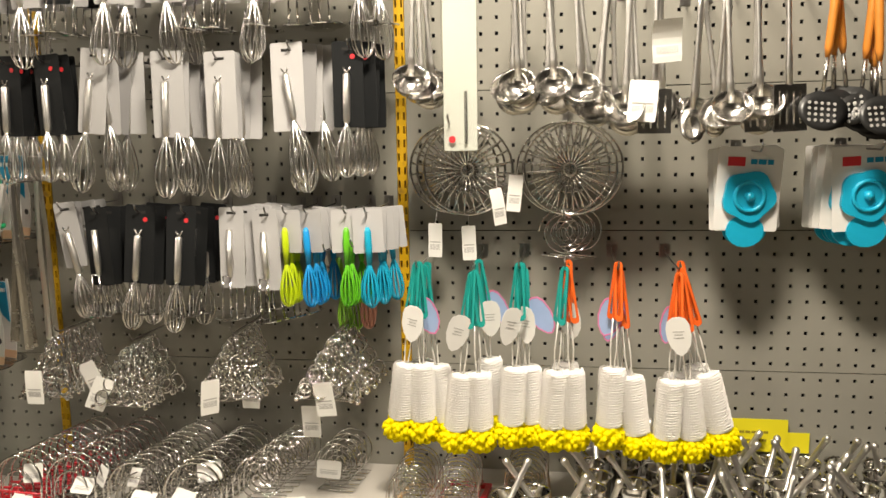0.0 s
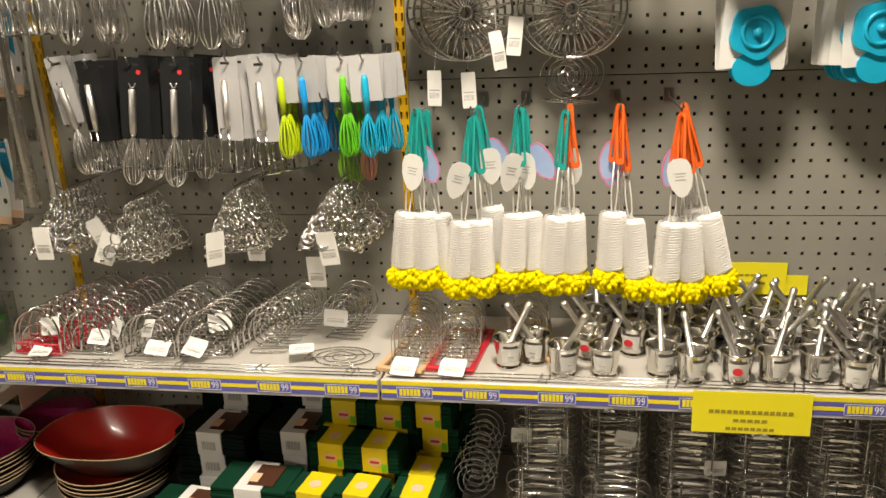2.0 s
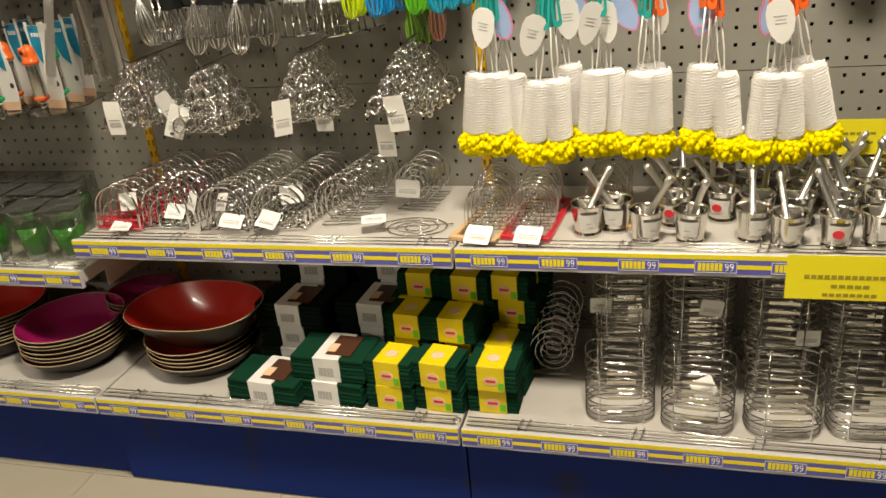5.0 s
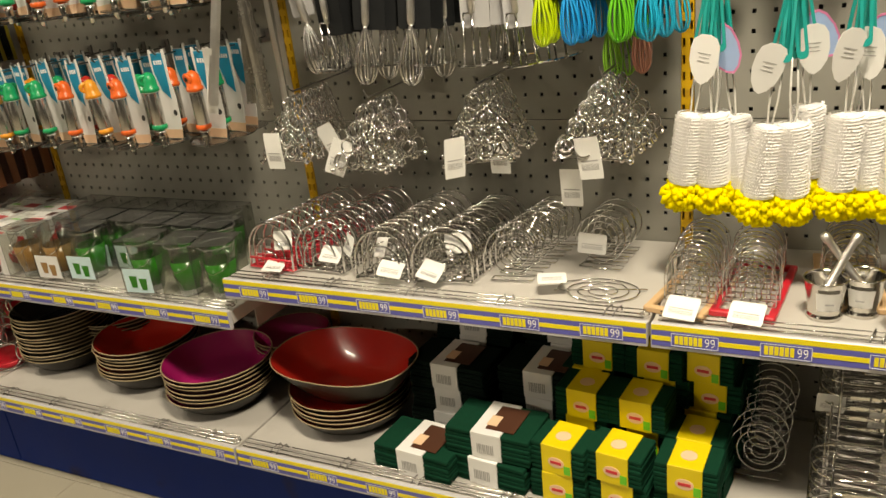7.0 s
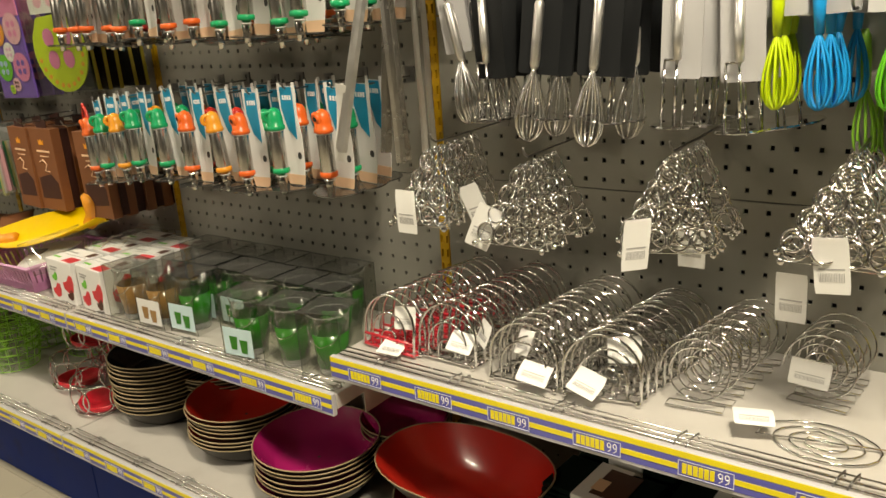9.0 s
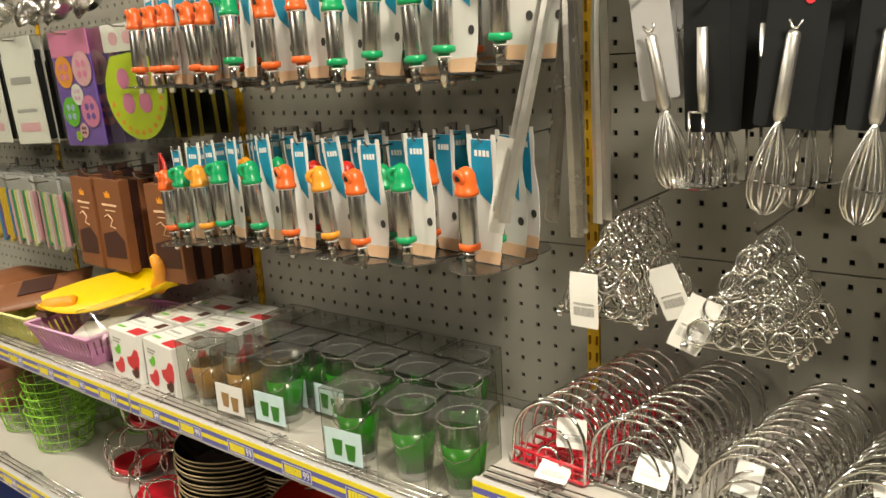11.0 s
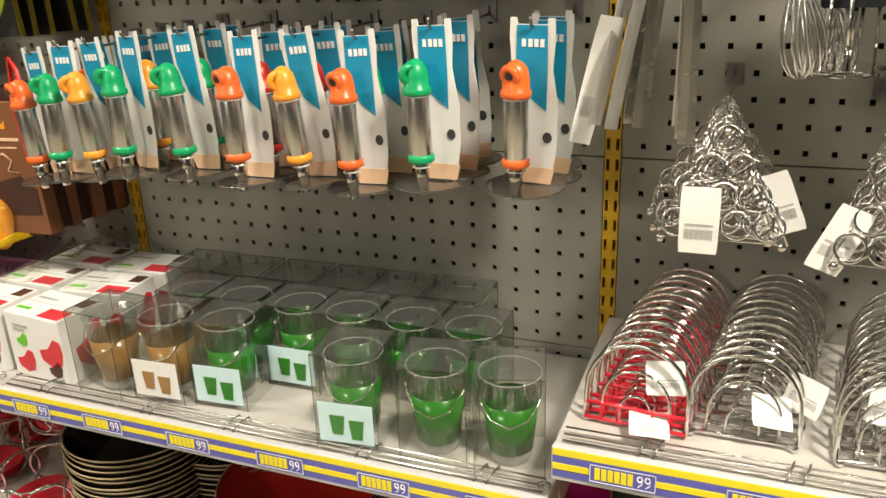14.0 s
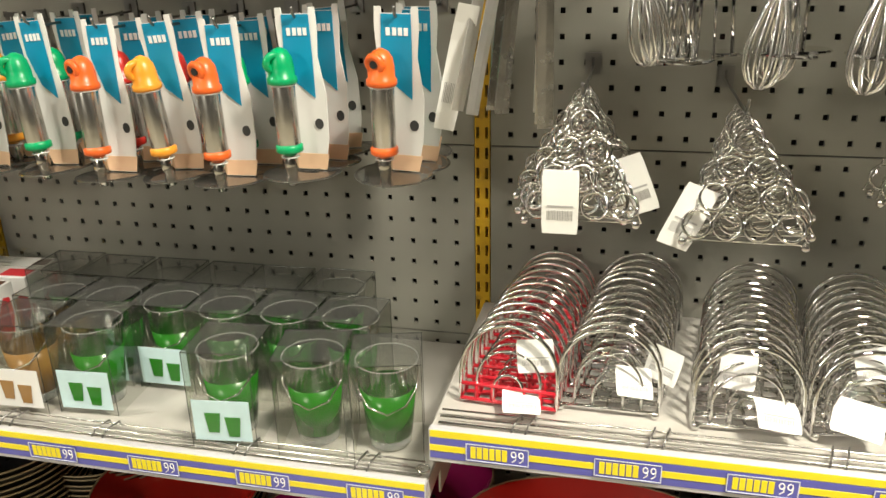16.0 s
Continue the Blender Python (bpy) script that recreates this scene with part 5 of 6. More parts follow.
for v in bm.verts:
    r = v.co.xy.length / 0.12
    v.co.z = 0.004 + max(0, 0.07 * (1 - r)) * (0.6 + 0.8 * noise.noise(v.co * 22)) + 0.018 * abs(noise.noise(v.co * 50 + Vector((3, 1, 0))))
part("film", bm, M_CLEAR, crumple)

# ---- far left bay ----


def build_basket(material, word):
    def build(m):
        w = empty("plastic_basket", m, f"{word} slotted plastic basket on the shelf", "basket", "plastic baskets on the shelf")
        a0, b0, a1, b1, h = 0.115, 0.125, 0.148, 0.155, 0.088
        part("base", boxbm(-a0, a0, -b0, b0, 0, 0.005), material, w)
        bm = bmesh.new()

        def wall(p, q, P, Q):
            """A slanted wall of slats between a foot line and a rim line."""
            p, q, P, Q = map(Vector, (p, q, P, Q))
            n = 16
            for i in range(n):
                f0, f1 = (i + 0.16) / n, (i + 0.84) / n
                vs = [p.lerp(q, f0), p.lerp(q, f1), P.lerp(Q, f1), P.lerp(Q, f0)]
                vs = [bm.verts.new(v.lerp(w_, 0.0)) for v, w_ in zip(vs, vs)]
                bm.faces.new(vs)
            for lo, hi in ((0.0, 0.34), (0.86, 1.0)):
                bm.faces.new([bm.verts.new(v) for v in (p.lerp(P, lo), q.lerp(Q, lo), q.lerp(Q, hi), p.lerp(P, hi))])
        c0 = [(-a0, -b0, 0), (a0, -b0, 0), (a0, b0, 0), (-a0, b0, 0)]
        c1 = [(-a1, -b1, h), (a1, -b1, h), (a1, b1, h), (-a1, b1, h)]
        for i in range(4):
            wall(c0[i], c0[(i + 1) % 4], c1[i], c1[(i + 1) % 4])
        bmesh.ops.solidify(bm, geom=list(bm.faces), thickness=0.002)
        part("slatted_wall", bm, material, w)["kind"] = "stuff"
        part("rim", tube(bmesh.new(), [(x, y, h) for x, y, _ in c1], 0.005, 6, True), material, w, smooth=True)
        return w
    return build


put("basky", pose(-2.72, 2.06, Z_L, 0, 0, 4), build_basket(M_CREAMP, "pale yellow"))
put("basky", pose(-3.05, 2.06, Z_L, 0, 0, -3), build_basket(M_CREAMP, "pale yellow"))
put("baskl", pose(-2.385, 2.06, Z_L, 0, 0, 3), build_basket(M_LILAC, "lilac"))


def pouch(name, label, cat, m, w, h, material, puff=0.012, extra=()):
    p = empty(name, m, label, cat, "pouches in the baskets")
    bm = bmesh.new()
    bmesh.ops.create_grid(bm, x_segments=12, y_segments=12, size=0.5)
    for v in bm.verts:
        u, t = v.co.x * 2, v.co.y * 2
        v.co = Vector((u * w / 2, t * h / 2, puff * (1 - u ** 4) * (1 - t ** 4) + 0.003 * noise.noise(Vector((u * 4, t * 4, w * 30)))))
    bmesh.ops.solidify(bm, geom=list(bm.faces), thickness=0.004)
    part("pouch", bm, material, p, smooth=True)
    for x0, x1, y0, y1, mt in extra:
        part("printed_panel", boxbm(x0, x1, y0, y1, puff + 0.001, puff + 0.003), mt, p)
    return p


pouch("brown_pouch", "brown printed pouch lying across a yellow basket", "pouch", pose(-2.78, 2.06, Z_L + 0.105, 6, 10, -35), 0.22, 0.3, M_CHOC, 0.014, ((-0.06, 0.05, -0.05, 0.05, M_CHOCD),))
pouch("brown_pouch", "brown printed pouch lying across a yellow basket", "pouch", pose(-3.02, 2.1, Z_L + 0.11, -4, 5, 20), 0.2, 0.28, M_CHOC, 0.014)
pouch("white_pouch", "white paper pouch lying in a basket", "pouch", pose(-2.62, 2.12, Z_L + 0.1, 5, -12, 15), 0.14, 0.18, M_WCARD, 0.02)
pouch("white_pouch", "white paper pouch lying in a basket", "pouch", pose(-2.33, 2.03, Z_L + 0.085, 15, -8, 5), 0.15, 0.16, M_WCARD, 0.02, ((-0.04, 0.03, -0.03, 0.0, M_BROWN),))
pouch("white_pouch", "white paper pouch lying in a basket", "pouch", pose(-2.42, 2.17, Z_L + 0.12, 5, -5, 25), 0.16, 0.15, M_WCARD, 0.022)
pouch("dark_pouch", "dark brown pouch sticking out of a basket", "pouch", pose(-2.53, 1.99, Z_L + 0.105, 12, -6, -8), 0.1, 0.1, M_BROWN, 0.014)
pouch("clear_pouch", "clear plastic pouch lying over white cartons", "pouch", pose(-2.2, 2.0, Z_L + 0.13, 10, 30, -12), 0.14, 0.18, M_CLEAR, 0.02)
sc = empty("yellow_scoop", pose(-2.32, 2.05, Z_L + 0.155, 22, -10, 22), "bright yellow plastic scoop lying on a lilac basket", "scoop")
bm = bmesh.new()
rows = []
for i in range(13):
    f = i / 12
    wd = 0.014 + 0.075 * math.sin(math.pi * min(1, f * 1.02)) ** 0.8
    rows.append([bm.verts.new((-0.24 + 0.46 * f, wd * s, 0.03 * s * s - 0.012 + 0.04 * (f - 0.5) ** 2 + dz)) for s, dz in ((-1, 0), (-0.5, 0), (0, 0), (0.5, 0), (1, 0), (1, 0.003), (0, 0.004), (-1, 0.003))])
for a, b in zip(rows, rows[1:]):
    for k in range(8):
        bm.faces.new((a[k], a[(k + 1) % 8], b[(k + 1) % 8], b[k]))
bm.faces.new(rows[0])
bm.faces.new(rows[-1][::-1])
part("body", bm, M_YELP, sc, smooth=True)
part("orange_tail", tube(bmesh.new(), [(0.15, 0, 0.0), (0.19, 0.0, 0.03), (0.2, 0.0, 0.07), (0.19, 0, 0.1)], [0.02, 0.026, 0.024, 0.008], 10), M_AMBER, sc, "orange tail", smooth=True)
part("orange_tip", tube(bmesh.new(), [(-0.26, 0, 0.004), (-0.22, 0, 0.004), (-0.13, 0, 0.002)], [0.006, 0.022, 0.02], 10), M_AMBER, sc, "orange tip", smooth=True)


def build_fruit_pack(m):
    w = empty("stencil_pack", m, "purple and pink pack of fruit shaped stencils", "packet", "packs on hooks")
    part("card", plate(bmesh.new(), rounded(0.19, 0.3, 0.004, -0.14), 0, 0.002), M_PURPLE, w)
    part("pink_header", boxbm(-0.095, 0.095, -0.0012, -0.0002, -0.055, 0.01), M_PINK, w)
    for cx, cz, r, mt, mi in ((-0.045, -0.095, 0.042, M_AMBER, M_PINK), (0.045, -0.09, 0.045, M_PINKTAG, M_PINK), (0.0, -0.155, 0.028, M_WCARD, M_LILAC), (-0.045, -0.2, 0.04, M_GRASS, M_BLUETAG), (0.048, -0.2, 0.042, M_PINK, M_PURPLE), (0.0, -0.25, 0.02, M_PINKTAG, M_BROWN), (-0.03, -0.265, 0.014, M_LIME, M_GRASS)):
        d = part("stencil", disc(bmesh.new(), cx, cz, r, -0.0022), mt, w)
        for k in range(4):
            a = math.pi / 4 + k * math.pi / 2
            part("cut_out", disc(bmesh.new(), cx + 0.42 * r * math.cos(a), cz + 0.42 * r * math.sin(a), 0.22 * r, -0.0032, n=8), mi, d)
    part("film", plate(bmesh.new(), rounded(0.196, 0.306, 0.004, -0.14), -0.0062, -0.0058), M_CLEAR, w)
    return w


def build_melon_pack(m):
    w = empty("melon_stencil", m, "lime green melon shaped stencil with a white header card", "stencil", "packs on hooks")
    part("header", boxbm(-0.09, 0.09, 0, 0.002, -0.055, 0.01), M_WCARD, w, "white header card")
    for cx in (-0.05, 0.0, 0.05):
        part("printed_dot", disc(bmesh.new(), cx, -0.024, 0.016, -0.0004), M_PINKTAG, w)
    out = []
    for k in range(28):
        a = radians(160 + 230 * k / 27)
        out.append((0.0 + 0.105 * math.cos(a), -0.155 + 0.115 * math.sin(a)))
    out += [(0.07, -0.075), (0.0, -0.06), (-0.07, -0.065)]
    mel = part("melon_body", plate(bmesh.new(), out, -0.004, -0.001), M_MELON, w)
    for cx, cz in ((-0.035, -0.12), (0.035, -0.12), (-0.03, -0.18), (0.03, -0.18)):
        part("cut_out", disc(bmesh.new(), cx, cz, 0.026, -0.0045, 0.022, n=10), M_PINK, mel)
    part("cross_bar", boxbm(-0.06, 0.06, -0.0072, -0.0055, -0.155, -0.145), M_MELON, mel)
    for k in range(11):
        a = radians(195 + 15.5 * k)
        part("seed", disc(bmesh.new(), 0.088 * math.cos(a), -0.155 + 0.098 * math.sin(a), 0.007, -0.0045, n=6), M_AMBER, mel)
    part("film", plate(bmesh.new(), rounded(0.22, 0.3, 0.004, -0.14), -0.0082, -0.0078), M_CLEAR, w)
    return w


def build_white_pack(m):
    w = empty("liner_pack", m, "white and clear packet with dark contents on a hook", "packet", "packs on hooks")
    part("header", boxbm(-0.075, 0.075, -0.003, 0.001, -0.06, 0.01), M_WCARD, w)
    part("paper_face", boxbm(-0.075, 0.075, -0.006, -0.0035, -0.29, -0.04), M_WCARD, w, "white paper face")
    for z0, z1, mt in ((-0.12, -0.1, M_GCARD), (-0.2, -0.19, M_GCARD), (-0.255, -0.23, M_PINKTAG)):
        part("print_bar", boxbm(-0.05, 0.045, -0.0072, -0.0064, z0, z1), mt, w)
    part("dark_insert", boxbm(-0.07, 0.075, 0.001, 0.02, -0.28, -0.03), M_BCARD, w, "dark stacked contents")
    part("film", plate(bmesh.new(), rounded(0.16, 0.31, 0.004, -0.14), -0.0092, -0.0088), M_CLEAR, w)
    return w


def build_dark_pack(m):
    w = empty("dark_packet", m, "dark packet with an olive printed face on a hook", "packet", "packs on hooks")
    part("face", plate(bmesh.new(), rounded(0.15, 0.28, 0.004, -0.13), 0, 0.004), M_BCARD, w)
    part("olive_edge", boxbm(0.076, 0.079, 0.0, 0.01, -0.27, 0), M_YINK, w)
    part("film", plate(bmesh.new(), rounded(0.156, 0.29, 0.004, -0.13), -0.004, -0.0036), M_CLEAR, w)
    return w


for x, key, b, n, back in ((-2.40, "fruit", build_fruit_pack, 3, "dark"), (-2.12, "melon", build_melon_pack, 1, "dark"), (-2.695, "wpack", build_white_pack, 4, "wpack"), (-2.91, "wpack", build_white_pack, 4, "wpack"), (-3.12, "wpack", build_white_pack, 3, "wpack")):
    hook(x, 1.487)
    for i in range(6):
        kk, bb = (key, b) if i < n else (("darkp", build_dark_pack) if back == "dark" else (key, b))
        put(kk, pose(x + 0.008 * i, 2.08 + 0.033 * i, 1.482, 2, rnd(2), 4 + rnd(5)), bb)


def build_choc(m):
    w = empty("chocolate_mould_pack", m, "brown printed mould pack with a dark cut-away window", "packet", "brown mould packs")
    body = part("carton", boxbm(-0.066, 0.066, 0, 0.03, -0.25, 0.005, bevel=0.001), M_CHOC, w)
    part("window", plate(bmesh.new(), [(-0.05, -0.15), (0.02, -0.135), (0.055, -0.16), (0.055, -0.21), (-0.05, -0.215)], -0.0012, -0.0002), M_CHOCD, body, "dark window")
    part("crown_mark", plate(bmesh.new(), [(-0.012, -0.045), (-0.014, -0.03), (-0.006, -0.037), (0, -0.026), (0.006, -0.037), (0.014, -0.03), (0.012, -0.045)], -0.0012, -0.0002), M_AMBER, body)
    part("print_bar", boxbm(-0.035, 0.04, -0.0012, -0.0002, -0.068, -0.062), M_PEACH, body)
    part("print_bar", boxbm(-0.02, 0.03, -0.0012, -0.0002, -0.082, -0.079), M_PEACH, body)
    part("swirl", tube(bmesh.new(), [(-0.03, -0.001, -0.1), (-0.01, -0.001, -0.092), (0.01, -0.001, -0.105), (-0.005, -0.001, -0.125), (0.02, -0.001, -0.128)], 0.0018, 5), M_PEACH, body, smooth=True)
    part("hang_tab", boxbm(-0.03, 0.03, 0.01, 0.012, 0.005, 0.03), M_CHOCD, w)
    for i in range(6):
        part("mould_tray", boxbm(-0.06, 0.066, 0.032 + 0.004 * i, 0.0345 + 0.004 * i, -0.245, 0.0), M_CHOCD, w)
    return w


for x, n in ((-2.485, 3), (-2.35, 3), (-2.10, 4)):
    hook(x, 1.125)
    for i in range(n):
        put("choc", pose(x + 0.004 * i, 2.095 + 0.058 * i, 1.095, rnd(1), rnd(2), -2 + rnd(3)), build_choc)


def build_stick_pack(mts, word):
    def build(m):
        w = empty("stick_pack", m, word, "packet", "stick packs on hooks")
        part("header", boxbm(-0.07, 0.07, 0, 0.002, -0.05, 0.01), M_GCARD, w)
        for k in range(9):
            part("stick", boxbm(-0.066 + 0.0148 * k, -0.054 + 0.0148 * k, -0.008, 0.004, -0.21 + 0.01 * (k % 3), -0.035), mts[k % len(mts)], w)
        part("film", plate(bmesh.new(), rounded(0.145, 0.23, 0.004, -0.1), -0.0102, -0.0098), M_CLEAR, w)
        return w
    return build


STK = {"yb": ((M_YELP, M_YELP, M_YELP, M_BLUE, M_PURPLE), "packet of yellow and blue plastic sticks on a hook"), "pg": ((M_PINKTAG, M_GREENP, M_CREAMP, M_WCARD), "packet of pink and green plastic sticks on a hook"), "mx": ((M_REDP, M_GRASS, M_BCARD, M_YELP), "packet of mixed coloured plastic sticks on a hook")}
for x, key in ((-2.66, "pg"), (-2.84, "pg"), (-3.0, "yb"), (-3.16, "yb"), (-3.32, "mx")):
    hook(x, 1.085)
    for i in range(5):
        mts, word = STK[key if i < 3 else "mx"]
        put("stick" + (key if i < 3 else "mx"), pose(x + 0.005 * i, 2.09 + 0.036 * i, 1.08, 2, rnd(3), 3 + rnd(5)), build_stick_pack(mts, word))
for x, key in ((-3.25, "mx"), (-3.42, "pg")):
    hook(x, 1.487)
    for i in range(4):
        mts, word = STK[key]
        put("stick" + key, pose(x + 0.005 * i, 2.09 + 0.036 * i, 1.48, 2, rnd(3), 3 + rnd(5)), build_stick_pack(mts, word))
# steel utensils whose ends hang over the packs
for i in range(9):
    x = -2.35 - 0.085 * i
    hook(x, 1.842)
    for k in range(3):
        put(("ladle", "spoon")[(i + k) % 2], pose(x + 0.01 * k, 2.07 + 0.03 * k, 1.84 + rnd(0.01), 2, rnd(5), rnd(20)), (build_ladle, build_spoon)[(i + k) % 2])

# ---- bottom shelf: bowls ----


def build_bowl(r, h, base_r, inside, word, squareness=0.0):
    def build(m):
        w = empty("bowl", m, f"{word} glossy bowl with a tan rim in a stack", "bowl", "stacked bowls")
        seg = 40

        def ring(rr, z):
            out = []
            for k in range(seg):
                a = 2 * math.pi * k / seg
                q = rr * (1 + squareness * (abs(math.sin(2 * a)) ** 1.5 - 0.5) * (z / h))
                out.append((q * math.cos(a), q * math.sin(a), z + squareness * 0.12 * h * (z / h) ** 3 * math.cos(4 * a)))
            return out

        def skin(prof):
            bm = bmesh.new()
            rs = [[bm.verts.new(p) for p in ring(*pz)] for pz in prof]
            for a, b in zip(rs, rs[1:]):
                for k in range(seg):
                    bm.faces.new((a[k], a[(k + 1) % seg], b[(k + 1) % seg], b[k]))
            return bm, rs
        bm, rs = skin([(base_r, 0.0)] + [(base_r + (r - base_r) * f ** 0.62, h * f) for f in (0.05, 0.15, 0.3, 0.45, 0.6, 0.8, 1.0)])
        bm.faces.new(rs[0][::-1])
        part("outside", bm, M_BROWNBOWL, w, "dark outer shell", smooth=True)
        bm, rs = skin([(0.004, h * 0.05), (base_r * 0.6, h * 0.055), (base_r * 0.95, h * 0.09)] + [(base_r + (r - base_r) * f ** 0.62 - 0.0035, h * (f + 0.03 * (1 - f))) for f in (0.12, 0.22, 0.34, 0.48, 0.64, 0.82, 1.0)])
        part("inside", bm, inside, w, f"glossy {word} inside", smooth=True)
        part("rim", tube(bmesh.new(), ring(r - 0.0012, h), 0.0017, 6, True), M_RIM, w, "tan rim", smooth=True)
        return w
    return build


def stack(key, build, x, y, n, step, turn=0.0, tilt=0.0, z=Z_LOW):
    for i in range(n):
        put(key, pose(x + rnd(0.003), y + rnd(0.003), z + 0.001 + step * i, tilt + rnd(0.6), rnd(0.6), turn + rnd(6)), build)


B_RED = build_bowl(0.148, 0.062, 0.085, M_REDBOWL, "red")
B_PUR = build_bowl(0.15, 0.058, 0.085, M_PURBOWL, "magenta")
B_BLK = build_bowl(0.14, 0.06, 0.08, M_BLKBOWL, "black")
B_BIGLOW = build_bowl(0.155, 0.05, 0.1, M_REDBOWL, "dark red")
B_BIG = build_bowl(0.19, 0.105, 0.08, M_REDBOWL, "large oval red", 0.05)
stack("bigl", B_BIGLOW, -0.792, 2.036, 5, 0.0125)
put("big", pose(-0.775, 2.015, Z_LOW + 0.081, 5, -3, -5) @ Matrix.Diagonal((1.12, 0.68, 1, 1)), B_BIG)
stack("pur", B_PUR, -1.19, 2.0, 7, 0.0125)
stack("purs", build_bowl(0.11, 0.055, 0.06, M_PURBOWL, "small magenta"), -1.07, 2.185, 7, 0.0125)
stack("red", B_RED, -1.50, 2.045, 8, 0.0115)
stack("blk", B_BLK, -1.855, 2.05, 13, 0.0115)
stack("blk", B_BLK, -1.72, 2.17, 8, 0.0115)

# ---- bottom shelf: wrapped scouring pads ----


def build_pad(w_, d, h, pad, band, band_w, word, plate_mat):
    def build(m):
        w = empty("scouring_pads", m, word, "scouring pads", "wrapped scouring pads")
        n = 6
        for i in range(n):
            z0 = h * i / n
            part("pad", boxbm(-w_ / 2 + rnd(0.002), w_ / 2 + rnd(0.002), -d / 2 + rnd(0.002), d / 2 + rnd(0.002), z0 + 0.0004, z0 + h / n - 0.0004, bevel=0.002), pad, w)
        b = part("wrap", boxbm(-band_w / 2, band_w / 2, -d / 2 - 0.003, d / 2 + 0.003, 0.0002, h + 0.002, bevel=0.001), band, w, "printed paper wrap")
        if plate_mat is M_BROWN:
            part("brown_print", boxbm(-band_w * 0.1, band_w * 0.85, -d * 0.36, d * 0.4, h + 0.0022, h + 0.0032), M_BROWN, b)
            part("gold_mark", boxbm(-band_w * 0.15, band_w * 0.2, -d * 0.25, d * 0.06, h + 0.0034, h + 0.004), M_PEACH, b)
            for k in range(9):
                u = -band_w * 0.3 + band_w * 0.065 * k
                part("print_bar", boxbm(u, u + band_w * (0.025 + 0.012 * (k % 2)), -d / 2 - 0.004, -d / 2 - 0.0031, h * 0.25, h * 0.62), M_GREYINK, b)
        else:
            part("red_print", plate(bmesh.new(), [(0.018 * math.cos(a), h * 0.45 + 0.0125 * math.sin(a)) for a in [k * math.pi / 6 for k in range(12)]], -d / 2 - 0.004, -d / 2 - 0.0031), M_PEACH, b)
            part("red_print", boxbm(-0.012, 0.012, -d / 2 - 0.0048, -d / 2 - 0.0041, h * 0.4, h * 0.5), M_REDINK, b)
            part("red_print", lathe(bmesh.new(), [(0.0, h + 0.003), (0.016, h + 0.003), (0.016, h + 0.002), (0.0, h + 0.002)], 12, (0, -0.005, 0)), M_PEACH, b)
            part("green_print", boxbm(band_w * 0.26, band_w * 0.47, -d / 2 - 0.004, -d / 2 - 0.0031, h * 0.1, h * 0.4), M_GRASS, b)
        return w
    return build


B_PADY = build_pad(0.12, 0.085, 0.066, M_PAD, M_YBAND, 0.066, "stack of dark green scouring pads in a yellow wrap", M_REDINK)
B_PADW = build_pad(0.2, 0.12, 0.064, M_PAD, M_WCARD, 0.07, "stack of dark green scouring pads in a white wrap", M_BROWN)
B_PADSHADED = build_pad(0.2, 0.12, 0.064, M_PADSHADED, M_WCARD, 0.07, "stack of dark green scouring pads in a white wrap, darkened for shade", M_BROWN)


def pads(key, b, x, y, n, z_step, rz=0, jit=0.006):
    for i in range(n):
        put(key, pose(x + rnd(jit), y + rnd(jit), Z_LOW + 0.0005 + z_step * i, 0, 0, rz + rnd(4)), b)


pads("padw", B_PADW, -0.52, 1.905, 1, 0.066, -6)
pads("padw", B_PADW, -0.345, 1.925, 2, 0.066, -5)
# These back stacks use the pad colour darkened for shade.
pads("padshaded", B_PADSHADED, -0.50, 2.07, 3, 0.066, -4)
pads("padshaded", B_PADSHADED, -0.27, 2.085, 3, 0.066, -6)
pads("padshaded", B_PADSHADED, -0.49, 2.22, 4, 0.066, 0)
pads("padshaded", B_PADSHADED, -0.26, 2.225, 4, 0.066, 0)
pads("pady", B_PADY, -0.185, 1.908, 2, 0.0685, -5)
pads("pady", B_PADY, -0.062, 1.912, 2, 0.0685, -7)
pads("pady", B_PADY, 0.066, 1.915, 2, 0.0685, -3)
for j, y in enumerate((2.01, 2.105, 2.2)):
    for x in (-0.165, -0.04, 0.075):
        pads("pady", B_PADY, x + 0.012 * j + rnd(0.006), y, 3 + (j > 0) - (x > 0 and j == 0), 0.0685, -4, 0.012)

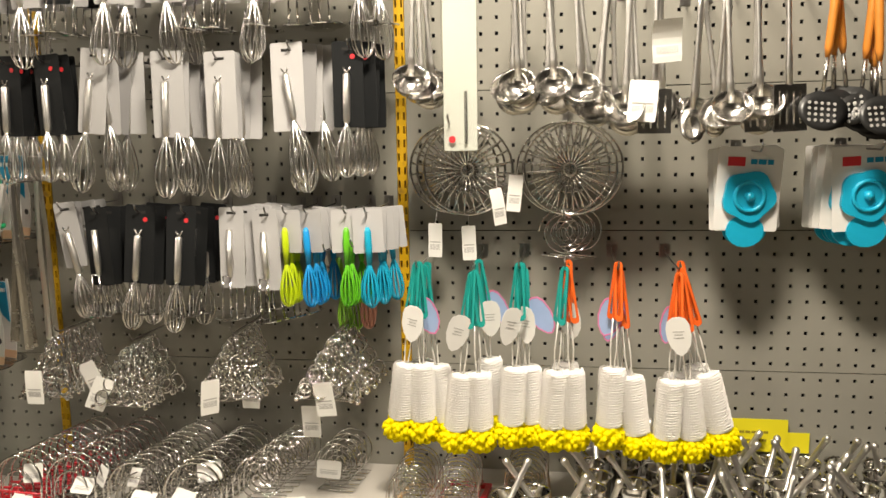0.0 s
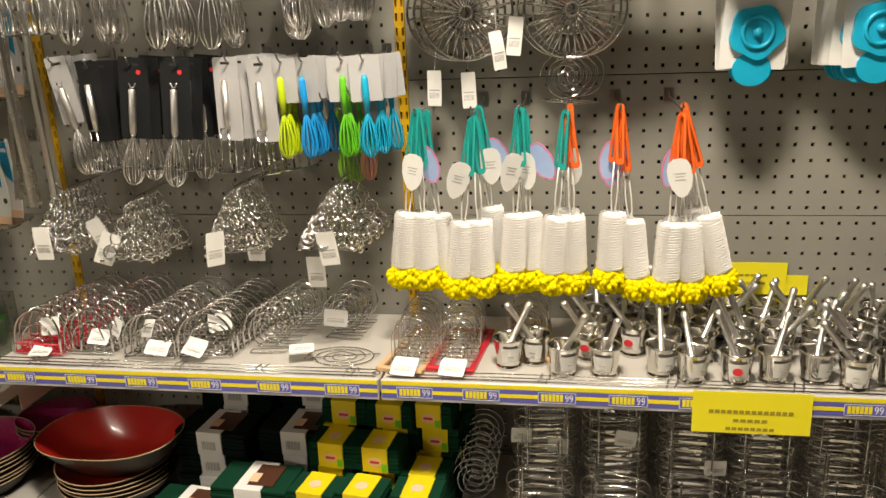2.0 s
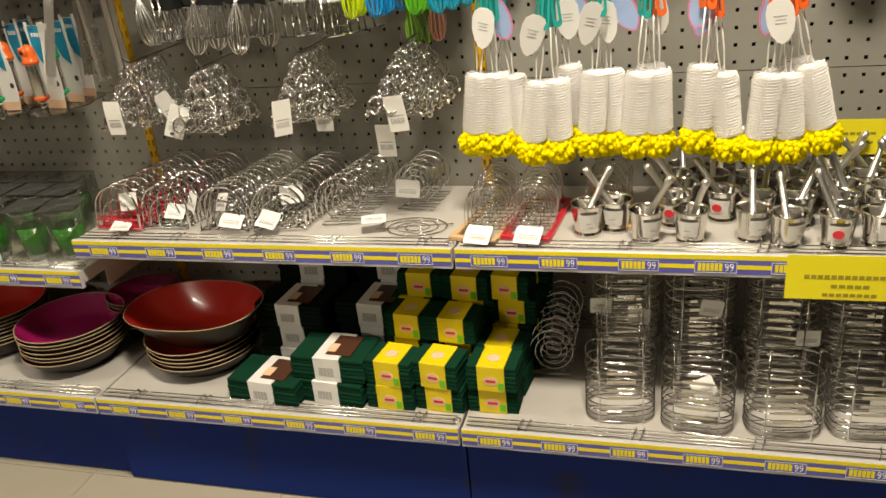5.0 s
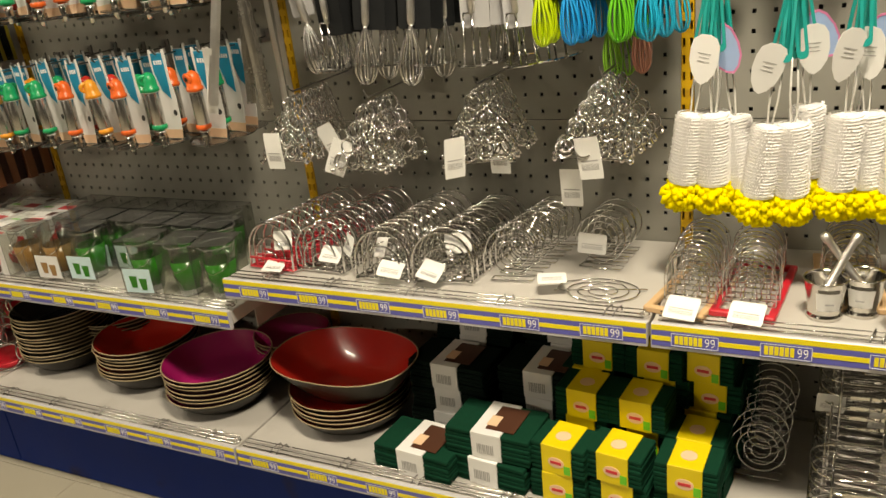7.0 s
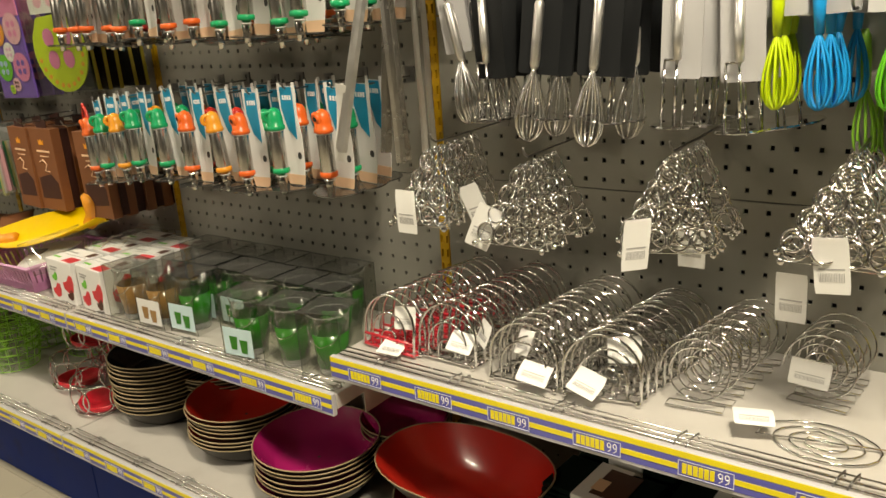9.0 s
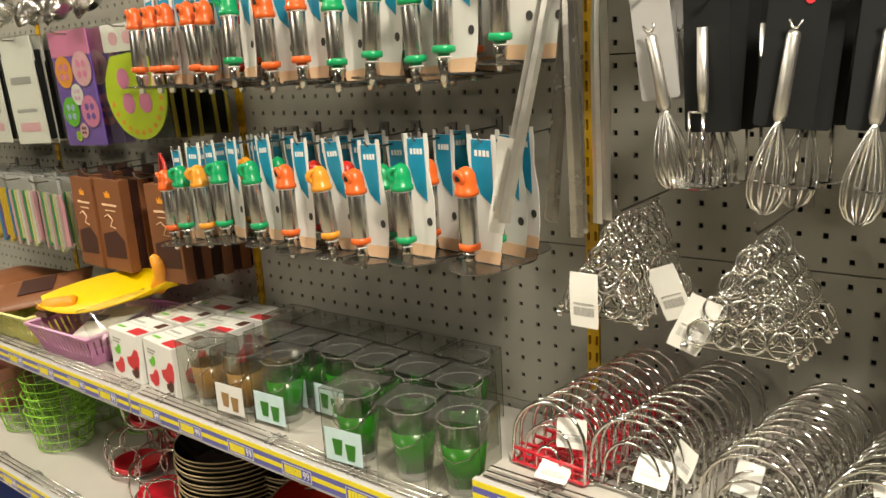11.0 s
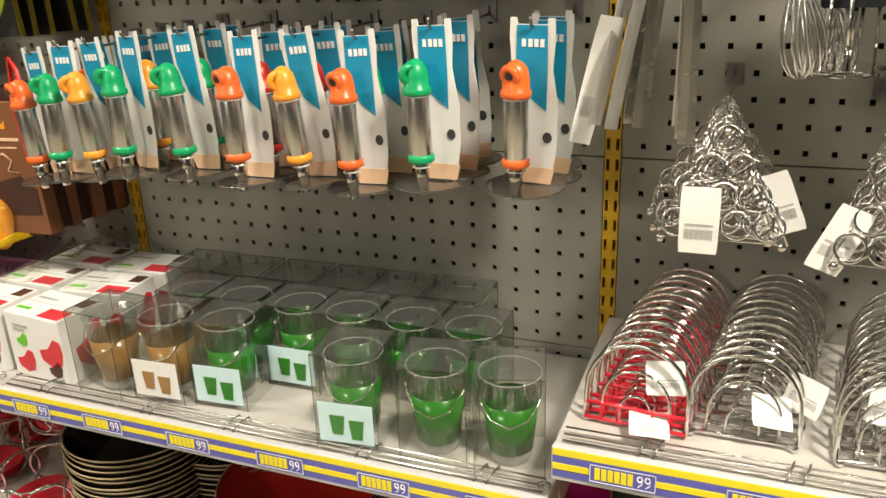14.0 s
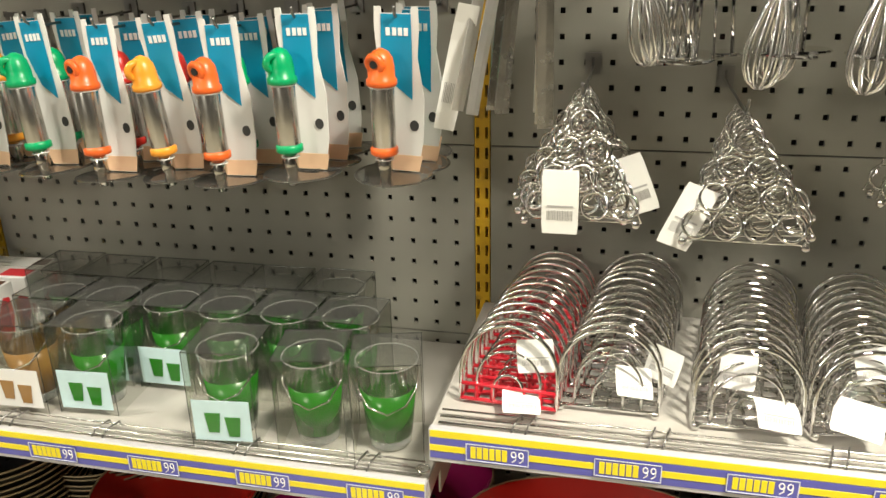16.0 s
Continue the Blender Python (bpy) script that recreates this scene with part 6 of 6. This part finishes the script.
# ---- bottom shelf: chrome cutlery stands ----


def build_stand(m):
    w = empty("cutlery_stand", m, "oval chrome wire cutlery stand with stacked hoops", "cutlery stand", "chrome cutlery stands")

    def oval(z, s=1.0):
        return [(0.078 * s * math.copysign(abs(math.cos(a)) ** 0.7, math.cos(a)), 0.056 * s * math.copysign(abs(math.sin(a)) ** 0.7, math.sin(a)), z) for a in [2 * math.pi * k / 24 for k in range(24)]]
    hoop = None
    for z in (0.006, 0.02, 0.034, 0.05, 0.068, 0.088, 0.11, 0.135, 0.165):
        m2 = Matrix.Translation((0, 0, z))
        if hoop is None:
            hoop = part("hoop", tube(bmesh.new(), oval(0), 0.0018, 5, True), M_CHROME, w, smooth=True, m=m2)
        else:
            again(hoop, m2)
    for i in range(6):
        part("flat_band", boxbm(-0.032, 0.032, -0.0585, -0.0575, 0.024 + 0.022 * i, 0.031 + 0.022 * i), M_CHROME, w)
    for x, y in ((-0.048, -0.058), (0.048, -0.058), (-0.048, 0.058), (0.048, 0.058)):
        part("rod", tube(bmesh.new(), [(x, y, 0.0), (x, y, 0.225)], 0.002, 5), M_CHROME, w, smooth=True)
        part("ball_tip", sphere(bmesh.new(), (x, y, 0.228), 0.0038, 8), M_CHROME, w, smooth=True)
    part("floor_grid", tube(bmesh.new(), [(-0.07, 0, 0.01), (0.07, 0, 0.01)], 0.0016, 5), M_CHROME, w, smooth=True)
    return w


for j, y in enumerate((1.93, 2.075, 2.21)):
    for i in range(6):
        x = 0.362 + 0.172 * i + 0.006 * j
        put("stand", pose(x + rnd(0.006), y + rnd(0.006) - (0.02 if i in (1, 2) and j == 0 else 0), Z_LOW, 0, 0, rnd(10)), build_stand)
        if j:
            put("stand", pose(x + rnd(0.01), y + rnd(0.006), Z_LOW + 0.115, 2, 0, rnd(10)), build_stand)
for i in range(5):
    put("spiral", pose(0.185 + 0.004 * i, 2.06 + 0.03 * i, Z_LOW + 0.02 * i * (i > 0), -10, 0, rnd(8)), build_spiral_rack)
for x, y, z, ry, rx in ((0.53, 1.88, 0.13, -28, -25), (0.56, 2.0, 0.26, 10, 0), (0.40, 2.02, 0.22, 4, 0), (0.31, 2.03, 0.24, 2, 0), (0.9, 1.9, 0.1, 0, 0), (0.76, 1.99, 0.2, 0, 0)):
    t = empty("price_tag", pose(x, y, Z_LOW + z, rx, ry, 5), "white paper tag on a chrome cutlery stand", "price tag", "price tags")
    barcode_tag(t, 0, 0, 0, 0.05, 0.04)

# ---- bottom shelf: red lidded wire baskets and green wire baskets ----


def build_wire_basket(m):
    w = empty("wire_basket", m, "chrome wire basket with curled sides and a red base", "wire basket", "chrome wire baskets")
    part("red_base", lathe(bmesh.new(), [(0.0, 0.004), (0.055, 0.004), (0.066, 0.016), (0.068, 0.03), (0.064, 0.03), (0.056, 0.014), (0.0, 0.01)], 24), M_RED, w, "red plastic base", smooth=True)
    hoop = None
    for k in range(7):
        a = 2 * math.pi * k / 7
        m2 = pose(0.072 * math.cos(a), 0.072 * math.sin(a), 0.058, 0, 0, math.degrees(a) + 90)
        if hoop is None:
            hoop = part("curl", tube(bmesh.new(), circle((0, 0, 0), 0.044, 20, "y"), 0.0022, 6, True), M_CHROME, w, smooth=True, m=m2)
        else:
            again(hoop, m2)
    part("top_hoop", tube(bmesh.new(), circle((0, 0, 0.1), 0.078, 28, "z"), 0.002, 5, True), M_CHROME, w, smooth=True)
    part("foot_hoop", tube(bmesh.new(), circle((0, 0, 0.014), 0.078, 28, "z"), 0.002, 5, True), M_CHROME, w, smooth=True)
    return w


for x, y, z in ((-2.06, 1.97, 0), (-2.10, 2.16, 0), (-2.27, 2.02, 0), (-2.30, 2.18, 0), (-2.12, 2.12, 0.105), (-2.29, 2.1, 0.105)):
    put("wireb", pose(x, y, Z_LOW + z, rnd(3), rnd(3), rnd(30)), build_wire_basket)


def build_green_basket(m):
    w = empty("green_basket", m, "lime green coated wire basket on the bottom shelf", "wire basket", "green wire baskets")
    hoop = None
    for i in range(5):
        part("hoop", tube(bmesh.new(), circle((0, 0, 0.006 + 0.03 * i), 0.075 + 0.006 * i, 26, "z"), 0.0017, 5, True), M_GREENW, w, smooth=True)
    for k in range(18):
        a = 2 * math.pi * k / 18
        m2 = Matrix.Rotation(a, 4, "Z")
        if hoop is None:
            hoop = part("upright_wire", tube(bmesh.new(), [(0.03, 0, 0.004), (0.075, 0, 0.006), (0.099, 0, 0.128)], 0.0013, 5), M_GREENW, w, smooth=True, m=m2)
        else:
            again(hoop, m2)
    return w


for x, y, z in ((-2.62, 1.99, 0), (-2.72, 2.17, 0), (-2.86, 2.0, 0), (-2.63, 2.0, 0.05), (-2.63, 2.0, 0.1), (-2.72, 2.17, 0.05), (-2.72, 2.17, 0.1), (-2.5, 2.2, 0), (-2.5, 2.2, 0.05)):
    put("greenb", pose(x, y, Z_LOW + z, rnd(2), rnd(2), rnd(30)), build_green_basket)
for k in range(3):
    p = empty("salmon_tub", pose(-3.1 - 0.21 * k, 2.03, Z_LOW), "salmon pink plastic tub on the bottom shelf", "tub", "plastic tubs")
    part("body", lathe(bmesh.new(), [(0.0, 0.0), (0.08, 0.0), (0.1, 0.15), (0.104, 0.15), (0.104, 0.156), (0.097, 0.155), (0.077, 0.006), (0.0, 0.005)], 24), M_SALMON, p, smooth=True)
